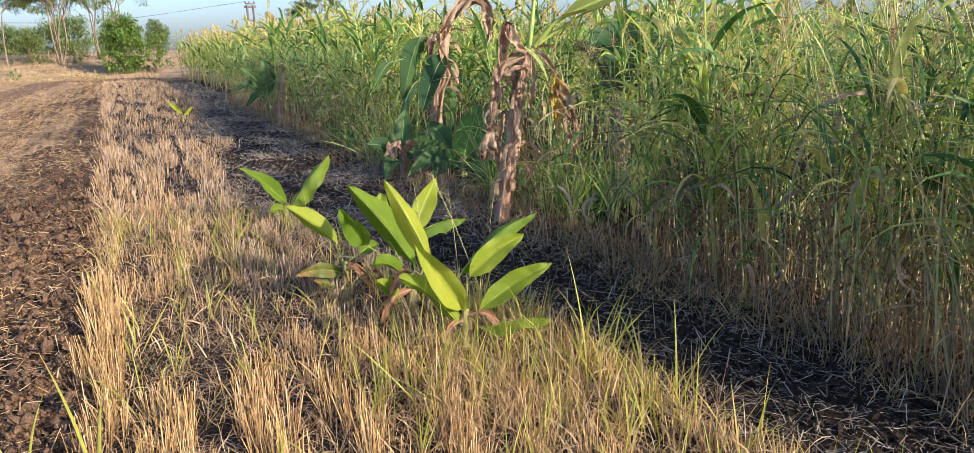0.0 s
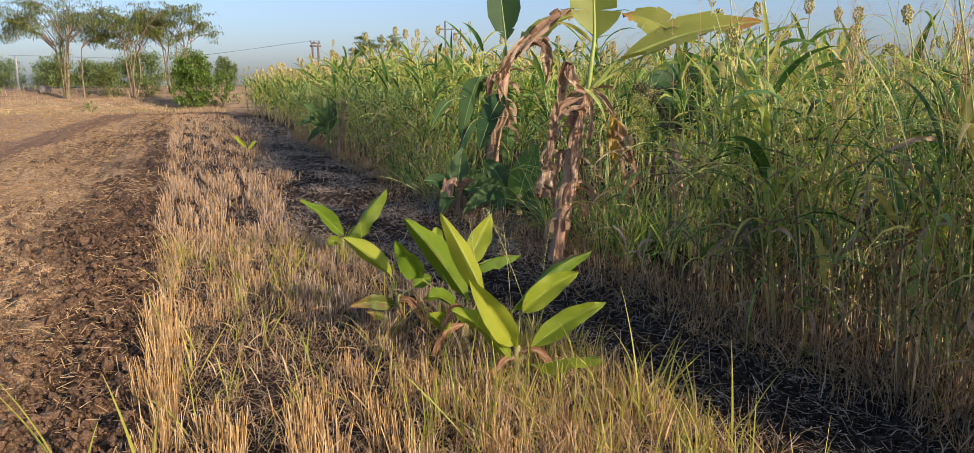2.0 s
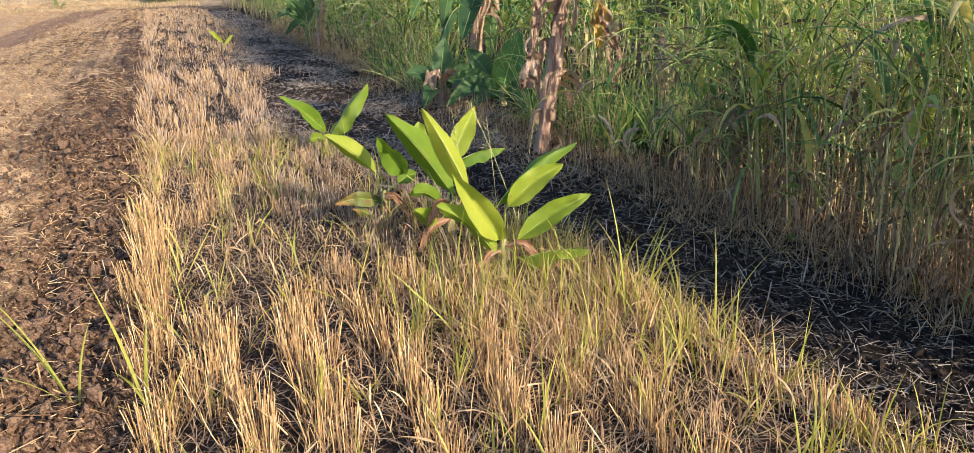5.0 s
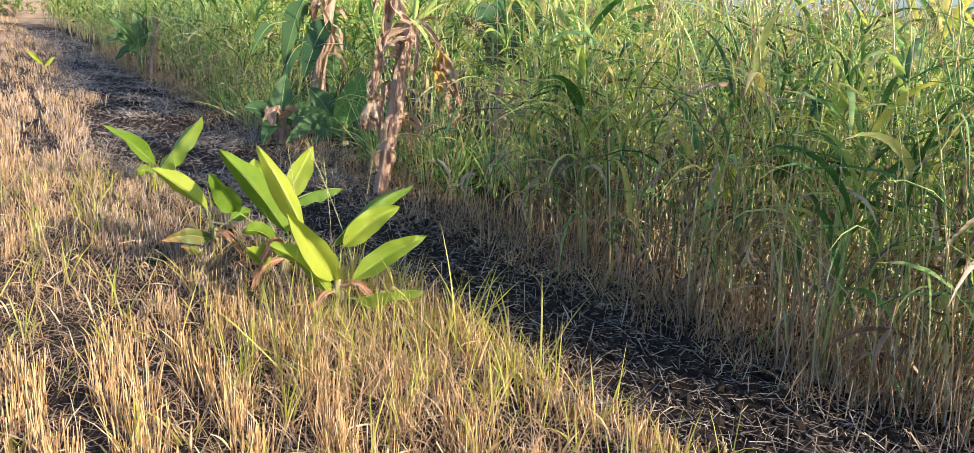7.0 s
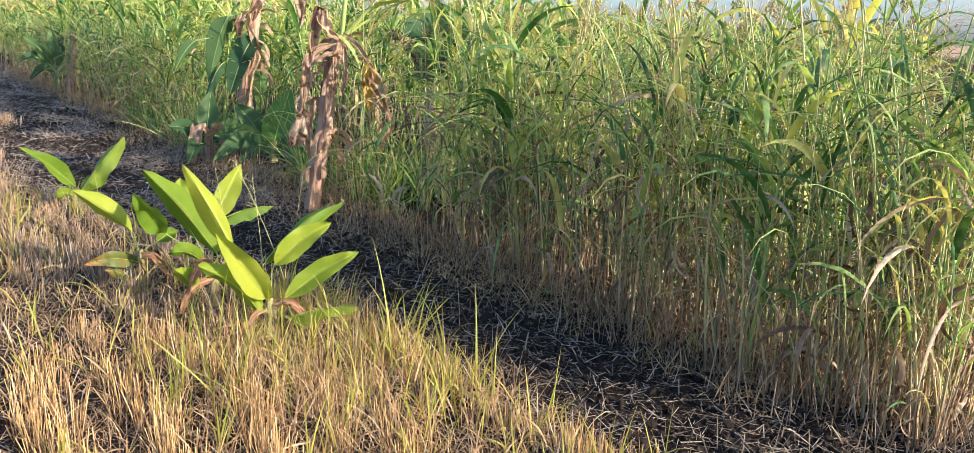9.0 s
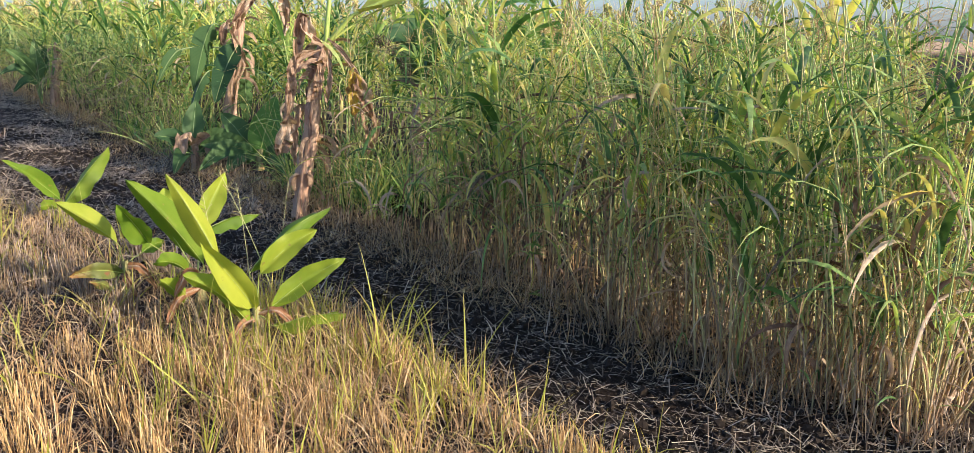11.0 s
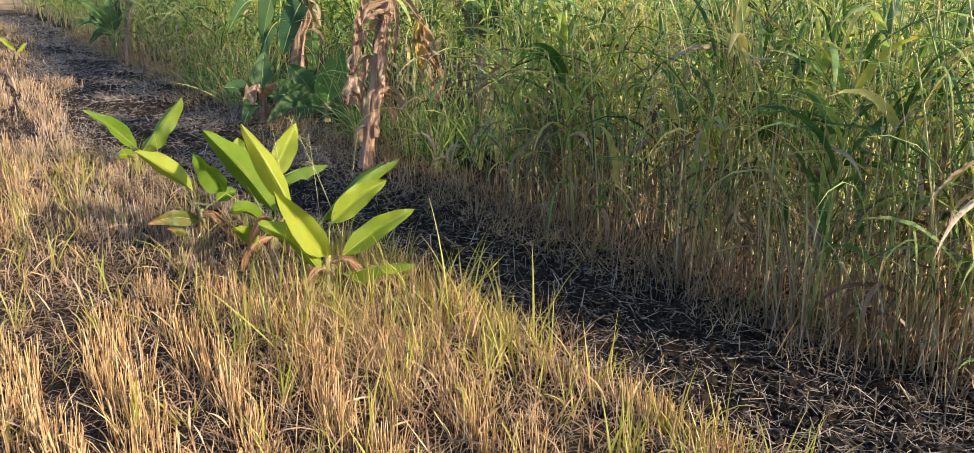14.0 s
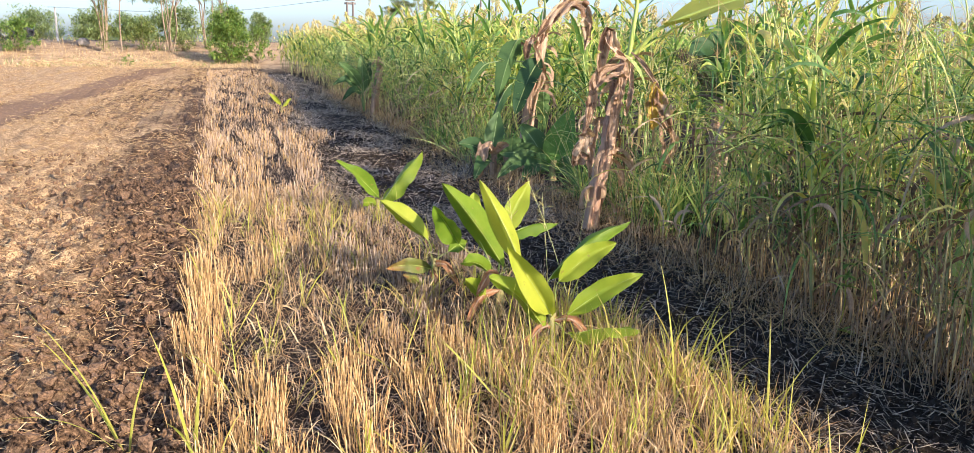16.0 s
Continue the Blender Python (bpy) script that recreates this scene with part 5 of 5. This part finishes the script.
grass_clump(-0.40, 3.05, [(170, 74, 0.66, 0.016, 25), (150, 66, 0.58, 0.014, 30), (60, 80, 0.36, 0.012, 40), (200, 60, 0.5, 0.012, 60)], "tuft of long yellow-green grass blades beside the stubble")
grass_clump(-0.17, 2.95, [(150, 80, 0.54, 0.020, 15), (60, 84, 0.36, 0.017, 20), (250, 70, 0.36, 0.012, 50)], "tuft of broad green grass blades beside the stubble")
grass_clump(1.78, 2.95, [(-20, 80, 0.55, 0.012, 30), (100, 84, 0.62, 0.010, 20), (10, 70, 0.5, 0.010, 45), (200, 75, 0.45, 0.010, 40)], "tall green grass tuft at the edge of the stubble")
grass_clump(1.95, 2.55, [(-10, 76, 0.5, 0.010, 40), (60, 82, 0.5, 0.010, 30), (170, 72, 0.45, 0.010, 45)], "tall green grass tuft at the edge of the black soil")


def flower_stalk(x, y, head, elev, length, seed):
    t = thing("seed_stalk", x, y, 0.0, "slender grass stalk with a small open seed head", "grass")
    r = np.random.default_rng(seed)
    p = spine(np.array([[0.0, 0.0, 0.0]]), radians(head), radians(elev), length, 0.2, 8)
    part("stalk", Soup().add(tube_along(p, np.array([0.0022]), 4, 0.45)), REED, t)
    m = 12
    b = p[0, 6] + (p[0, 8] - p[0, 6]) * r.random((m, 1))
    sp = stems(b, r.uniform(0, 6.28, m), r.uniform(0.2, 1.1, m), r.uniform(0.02, 0.06, m), 0.0012, 0.3, 2, 3, 1.4)
    part("seed_head", Soup().add(sp), HEAD, t)


flower_stalk(1.62, 3.55, 150, 76, 0.95, 1)
flower_stalk(1.50, 3.70, 95, 86, 0.80, 2)
flower_stalk(1.40, 3.90, 110, 88, 0.82, 3)
flower_stalk(1.85, 4.25, 40, 78, 0.72, 4)


# a small leafy weed at the foot of the crop
wd = thing("weed", 3.02, 3.42, 0.0, "small green weed with lobed leaves at the crop foot", "weed")
part("stem", Soup().add(path_tube([(0, 0, 0), (0.02, -0.02, 0.2), (0.0, -0.02, 0.42)], 0.004, 0.002, 8, 4)), GRASS, wd)
wr = np.random.default_rng(9)
for zz in (0.06, 0.30, 0.36, 0.42):
    q = 5
    part("leaf", Soup().add(blades(np.tile([[0.01, -0.02, zz]], (q, 1)), wr.uniform(2.6, 6.2, q), wr.uniform(0, 0.7, q), wr.uniform(0.05, 0.09, q), 0.028, 0.8, 4, 0.2)), BUSHLEAF, wd)


# a dark drooping seed plume in the gap beside the tall banana plant
plume = thing("seed_plume", 4.05, 7.1, 0.0, "dark brown drooping seed plume of a tall grass", "grass")
pr = np.random.default_rng(431)
line_ = curve_through([(0.0, 0.0, -0.02), (0.0, 0.02, 0.8), (0.02, 0.03, 1.38), (0.14, -0.04, 1.46), (0.30, -0.12, 1.30), (0.36, -0.18, 1.04)], 26)
part("stem", Soup().add(tube_along(line_[None], np.array([0.006]), 5, 0.5)), REED, plume)
pick_ = line_[pr.integers(14, 26, 520)] + pr.normal(0, 0.025, (520, 3))
PLUME = leafy("dark_seed_plume", [(0.0, (0.03, 0.018, 0.014)), (0.6, (0.09, 0.055, 0.04)), (1.0, (0.20, 0.13, 0.09))], 0.8, 0.0, grain=60)
part("plume", Soup().add(blades(pick_, pr.uniform(0, 6.28, 520), pr.uniform(-0.8, 0.5, 520), pr.uniform(0.05, 0.16, 520), 0.006, 1.2, 3)), PLUME, plume, "dark brown seed brush")

# ---------------------------------------------------------------- trees and the road bank
def tree_limbs(r, base, height, stems_n, spread, flare):
    """Trunks that rise side by side and fork twice; returns the tubes and the twig ends."""
    tubes, ends = [], []
    for k in range(stems_n):
        a = 6.28 * k / stems_n + r.uniform(-0.5, 0.5)
        out = flare * r.uniform(0.5, 1.0)
        top = np.array(base) + np.array([math.cos(a) * out, math.sin(a) * out, height * r.uniform(0.45, 0.60)])
        foot = np.array(base) + np.array([math.cos(a) * 0.12, math.sin(a) * 0.12, -0.1])
        mid = (foot + top) / 2 + np.append(r.normal(0, 0.12, 2), 0)
        tubes.append(path_tube([foot, mid, top], 0.055, 0.034, 10, 6, 0.08, int(r.integers(999))))
        for j in range(int(r.integers(3, 5))):
            b = a + r.normal(0, 1.1)
            reach = spread * r.uniform(0.35, 0.75)
            fork = top + np.array([math.cos(b) * reach, math.sin(b) * reach, height * r.uniform(0.10, 0.34)])
            tubes.append(path_tube([top, (top + fork) / 2 + np.array([0, 0, 0.2]), fork], 0.036, 0.018, 6, 5))
            for i in range(int(r.integers(3, 6))):
                c = b + r.normal(0, 0.9)
                e = fork + np.array([math.cos(c), math.sin(c), 0]) * spread * r.uniform(0.15, 0.55) + np.array([0, 0, height * r.uniform(-0.12, 0.12)])
                tubes.append(path_tube([fork, (fork + e) / 2 + np.array([0, 0, 0.12]), e], 0.024, 0.008, 4, 4))
                ends.append(e)
                ends.append((fork + e) / 2)
    return tubes, np.array(ends)


def leaf_cloud(r, centres, per, size, flat, leaf, wide=0.42):
    n = len(centres) * per
    c = np.repeat(centres, per, 0) + r.normal(0, 1, (n, 3)) * np.array([size, size, size * flat])
    return blades(c, r.uniform(0, 6.28, n), r.normal(0.0, 0.6, n), r.uniform(0.6, 1.2, n) * leaf, leaf * wide, r.uniform(0, 1.2, n), 2)


def umbrella_tree(x, y, height, spread, stems_n, seed, label, ivy=0, flare=0.5, per=40):
    r = np.random.default_rng(seed)
    z = ground_z(x, y)
    t = thing("tree", x, y, z, label, "tree", "trees on the road bank")
    tubes, ends = tree_limbs(r, (0, 0, 0), height, stems_n, spread, flare)
    part("trunk", solid(tubes), BARK, t, "pale slender trunks and limbs")
    s = Soup().add(leaf_cloud(r, ends, per, 0.17 * spread / 2.0, 0.30, 0.26, 0.24))
    if ivy:
        q = np.array([(r.normal(0, 0.22), r.normal(0, 0.22), height * r.uniform(0.05, 0.7)) for _ in range(ivy)])
        s.add(leaf_cloud(r, q, 14, 0.14, 1.3, 0.16))
    part("crown", s, TREELEAF, t, "thin feathery green crown")
    return t


umbrella_tree(-7.3, 62.5, 7.0, 3.6, 8, 201, "slender many-stemmed tree with a flat feathery crown", 130)
umbrella_tree(-6.35, 62.8, 5.8, 2.4, 1, 202, "thin pale-trunked tree forking under a sparse crown", 0, 0.25)
umbrella_tree(-3.1, 63.0, 6.5, 2.7, 6, 203, "many-stemmed tree with bare lower stems and green top", 20, 0.7)
umbrella_tree(-0.7, 65.0, 6.6, 3.0, 4, 204, "leafy tree with a spreading crown beside the bush", 30, 0.6)
umbrella_tree(0.6, 66.0, 6.2, 2.8, 3, 205, "slender tree with a drooping feathery crown", 20, 0.5)


def bush(name, x, y, height, width, seed, label, mat, leaf=0.2, clumps=70, per=34, category="bush", z=None, trunk=True):
    r = np.random.default_rng(seed)
    t = thing(name, x, y, ground_z(x, y) if z is None else z, label, category, "bushes and trees beyond the field")
    a, q, h = r.uniform(0, 6.28, clumps), np.sqrt(r.random(clumps)), r.random(clumps)
    w = width / 2 * (0.45 + 0.55 * np.sin(np.pi * np.clip(h * 0.85 + 0.15, 0, 1)))
    c = np.stack([np.cos(a) * q * w, np.sin(a) * q * w, height * (0.08 + 0.92 * h)], -1)
    c += r.normal(0, 0.17 * width / 2, c.shape)
    c[:, 2] = np.maximum(c[:, 2], 0.06 * height)
    tubes = [path_tube([(r.normal(0, 0.1), r.normal(0, 0.1), -0.1), tuple(p * np.array([0.4, 0.4, 0.5])), tuple(p)], 0.03 * height / 3, 0.006, 6, 4) for p in c[:: max(clumps // 14, 1)]]
    part("trunk", solid(tubes), BARK, t, "brown branching stems")
    part("crown", Soup().add(leaf_cloud(r, c, per, 0.060 * width, 0.8, leaf, 0.55)), mat, t)
    return t


bush("bush", 0.75, 57.0, 3.3, 2.5, 211, "large dense dark green bush at the field corner", BUSHLEAF, 0.17, 120, 80)
bush("bush", 2.6, 57.5, 2.4, 1.8, 212, "green bush beside the sorghum field", BUSHLEAF, 0.2, 40, 30)
bush("bush", -4.9, 63.8, 1.9, 2.6, 213, "olive green bush on the road bank", TREELEAF, 0.18, 60, 30)
bush("bush", -12.6, 62.5, 2.1, 2.3, 214, "bright green bush on the bank", BUSHLEAF, 0.2, 60, 34)
bush("bush", -2.3, 63.6, 1.0, 1.6, 215, "low scrubby bush at the foot of the trees", TREELEAF, 0.14, 30, 30)
bush("bush", -5.2, 55.2, 0.5, 0.9, 216, "small tuft of green weeds at the field end", BUSHLEAF, 0.10, 16, 24, "weeds")
bush("bush", -15.5, 63.0, 2.4, 3.0, 217, "green bush on the bank", BUSHLEAF, 0.2, 60, 30)
for bx, by, bh, bw, bs in [(-12.0, 95, 3.0, 5.0, 221), (-8.2, 96, 2.8, 5.0, 222), (-3.8, 86, 3.3, 5.5, 223), (1.2, 92, 3.4, 5.0, 224), (5.2, 110, 3.8, 3.0, 225), (-18, 98, 3.2, 6.0, 226), (-25, 100, 3.2, 7.0, 227), (-33, 96, 3.6, 7.0, 229)]:
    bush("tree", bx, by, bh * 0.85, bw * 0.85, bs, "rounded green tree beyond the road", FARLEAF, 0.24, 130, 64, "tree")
umbrella_tree(26.4, 117.0, 7.2, 3.2, 4, 230, "flat-crowned tree far beyond the crop", 0, 0.8, 90)
# low far tree line
fr = np.random.default_rng(240)
fc = np.array([(x, 330 + 25 * fr.random(), 1.5 + fr.random() * (2.2 + 1.6 * math.sin(x * 0.03))) for x in fr.uniform(-260, 330, 900)])
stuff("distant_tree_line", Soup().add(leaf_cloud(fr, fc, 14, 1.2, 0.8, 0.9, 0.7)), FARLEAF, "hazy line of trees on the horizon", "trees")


# dry grass, brush and cut stalks along the field's end and on the bank
def bank_grass(n, seed, xr, yr, length, width):
    r = np.random.default_rng(seed)
    xy = [(r.uniform(*xr), r.uniform(*yr)) for _ in range(n)]
    return blades(on_ground(xy), r.uniform(0, 6.28, n), r.uniform(0.3, 1.5, n), r.uniform(*length, n), r.uniform(*width, n), r.uniform(0.2, 1.4, n), 2)


bg = Soup().add(bank_grass(9000, 251, (-26, 2.5), (50, 62), (0.12, 0.40), (0.015, 0.035))).add(bank_grass(2600, 252, (-26, 6), (60, 71), (0.2, 0.7), (0.015, 0.04)))
stuff("dry_bank_grass", bg, DRYGRASS, "dry straw-coloured grass on the bank and field end", "dry grass")
gg = Soup().add(bank_grass(900, 253, (-16, 0), (52, 60), (0.12, 0.3), (0.02, 0.05)))
stuff("green_bank_weeds", gg, BUSHLEAF, "patches of green weeds at the field end", "weeds")
hr = np.random.default_rng(254)
hn = 420
hx = np.stack([hr.uniform(-11, -1.5, hn), 56.3 + hr.normal(0, 0.6, hn)], -1)
stuff("brush_heap", Soup().add(stems(on_ground(hx, 0.1), hr.uniform(0, 6.28, hn), hr.normal(0.1, 0.3, hn), hr.uniform(0.3, 1.0, hn), hr.uniform(0.006, 0.014, hn), 0.2, 3, 4, 0.6)), DRYGRASS, "heap of dry cut stalks along the field end", "brush")

rock = Soup().add(moved(lump(0.42, 3, 9, 12, 0.12, 0.8), 0, 0, 0.25))
boulder = tagged(new("boulder", rock.mesh("boulder", ROCK)), "pale rounded boulder on the dry bank", "boulder")
boulder.location = (-9.0, 65.4, ground_z(-9.0, 65.4))


# poles and wires
def pole(name, x, y, z0, z1, radius, label, arms=(), mat=TIMBER):
    t = thing(name, x, y, z0, label, "pole")
    h = z1 - z0
    part("post", Soup().add(path_tube([(0, 0, -0.3), (0, 0, h / 2), (0, 0, h)], radius, radius * 0.7, 6, 8)), mat, t)
    for az, half in arms:
        part("crossarm", Soup().add(slab(-half, half, -0.05, 0.05, az, az + 0.1)), STEEL, t)
        for sx_ in (-half + 0.08, 0, half - 0.08):
            part("insulator", Soup().add(moved(lump(0.06, 5, 5, 6, 0.05, 1.5), sx_, 0, az + 0.18)), CONCRETE, t)
    return t


pole("utility_post", -11.2, 69.1, 1.5, 3.85, 0.085, "pale concrete post beside the road", (), CONCRETE)
pole("utility_pole", 20.9, 66.9, 0.0, 6.7, 0.10, "thin dark power pole with a crossarm beyond the crop", ((6.0, 0.75),))
pole("utility_pole", 34.7, 104.4, 0.0, 8.7, 0.11, "far power pole with a crossarm", ((8.0, 0.9),))
hp = thing("power_pole_frame", 12.75, 84.1, 0.0, "twin dark power poles joined by crossbeams", "pole")
for dx in (-0.29, 0.27):
    part("post", Soup().add(path_tube([(dx, 0, -0.3), (dx, 0, 2.5), (dx, 0, 5.55)], 0.13, 0.11, 6, 8)), TIMBER, hp)
part("crossbeam", Soup().add(slab(-0.55, 0.55, -0.08, 0.08, 5.3, 5.5)), TIMBER, hp)
part("crossbeam", Soup().add(slab(-0.45, 0.5, -0.08, 0.08, 5.62, 5.75)), TIMBER, hp)
for dx in (-0.45, -0.1, 0.4):
    part("insulator", Soup().add(moved(lump(0.08, 6, 5, 6, 0.05, 1.4), dx, 0, 5.84)), STEEL, hp)
wires = thing("power_line", 12.75, 84.1, 5.9, "thin overhead power wires", "wire")
for dz, dx in ((0.0, -0.4), (0.05, 0.4)):
    part("wire", Soup().add(path_tube([(dx, 0, dz), (-14, 9, -1.4 + dz), (-30, 18, -0.9 + dz)], 0.008, 0.008, 20, 3)), DARK, wires)


# the lorry on the road: white cab and bare chassis
lorry = thing("lorry", -20.2, 74.6, 1.56, "white lorry cab with a bare dark chassis on the road", "lorry")


def cab_shape():
    prof = [(0.0, 0.55), (0.0, 1.35), (0.10, 1.50), (0.32, 2.55), (0.55, 2.72), (2.0, 2.75), (2.12, 2.6), (2.12, 0.75), (1.75, 0.75), (1.62, 1.12), (1.2, 1.28), (0.75, 1.12), (0.6, 0.55)]
    bm = bmesh.new()
    a = [bm.verts.new((x, 0.0, z)) for x, z in prof]
    b = [bm.verts.new((x, 2.3, z)) for x, z in prof]
    bm.faces.new(a)
    bm.faces.new(b[::-1])
    for i in range(len(prof)):
        j = (i + 1) % len(prof)
        bm.faces.new((a[j], a[i], b[i], b[j]))
    bmesh.ops.triangulate(bm, faces=bm.faces[:])
    bmesh.ops.recalc_face_normals(bm, faces=bm.faces[:])
    me = bpy.data.meshes.new("cab")
    bm.to_mesh(me)
    bm.free()
    me.materials.append(WHITE)
    return me


cab = new("cab", cab_shape())
cab.parent = lorry
part("side_window", Soup().add(slab(0.45, 1.15, -0.012, 0.01, 1.62, 2.35)), GLASS, cab, "dark side window")
part("side_window", Soup().add(slab(1.35, 1.85, -0.012, 0.01, 1.75, 2.3)), GLASS, cab, "dark rear side window")
part("windscreen", Soup().add(moved(slab(-0.01, 0.02, 0.2, 2.1, 1.62, 2.4), 0.12, 0, 0)), GLASS, cab, "dark windscreen")
part("mirror", Soup().add(slab(-0.05, 0.10, -0.28, -0.12, 1.9, 2.4)), DARK, cab)
part("sun_visor", Soup().add(slab(-0.12, 0.40, 0.1, 2.2, 2.55, 2.64)), DARK, cab)
part("exhaust", Soup().add(path_tube([(2.35, 0.25, 0.8), (2.35, 0.25, 1.7), (2.35, 0.25, 2.55)], 0.13, 0.11, 6, 8)), PALE, lorry)
part("chassis", Soup().add(slab(0.5, 6.2, 0.65, 1.65, 0.62, 0.92)), DARK, lorry)
part("bumper", Soup().add(slab(-0.08, 0.45, 0.0, 2.3, 0.32, 0.62)), WHITE, lorry)
part("fuel_tank", Soup().add(slab(2.35, 3.1, 0.02, 0.6, 0.42, 0.92)), STEEL, lorry)
for wx, wy in ((1.2, 0.02), (1.2, 2.0), (4.4, 0.02), (4.4, 2.0), (5.6, 0.02), (5.6, 2.0)):
    wh = new("wheel")
    wh.parent = lorry
    wh.location = (wx, wy, 0.5)
    ring = np.array([(math.cos(q) * rr, yy, math.sin(q) * rr) for rr, yy in ((0.30, 0.02), (0.44, -0.01), (0.50, 0.03), (0.50, 0.25), (0.44, 0.29), (0.30, 0.26)) for q in np.arange(20) * 2 * np.pi / 20])
    part("tyre", Soup().add((ring, grid_faces(1, 6, 20, True), np.zeros((120, 2)))), RUBBER, wh)
    hub = np.array([(math.cos(q) * rr, yy, math.sin(q) * rr) for rr, yy in ((0.31, 0.04), (0.24, 0.02), (0.20, 0.07), (0.09, 0.05), (0.07, -0.01), (0.005, -0.01)) for q in np.arange(16) * 2 * np.pi / 16])
    part("rim", Soup().add((hub, grid_faces(1, 6, 16, True), np.zeros((96, 2)))), STEEL, wh)
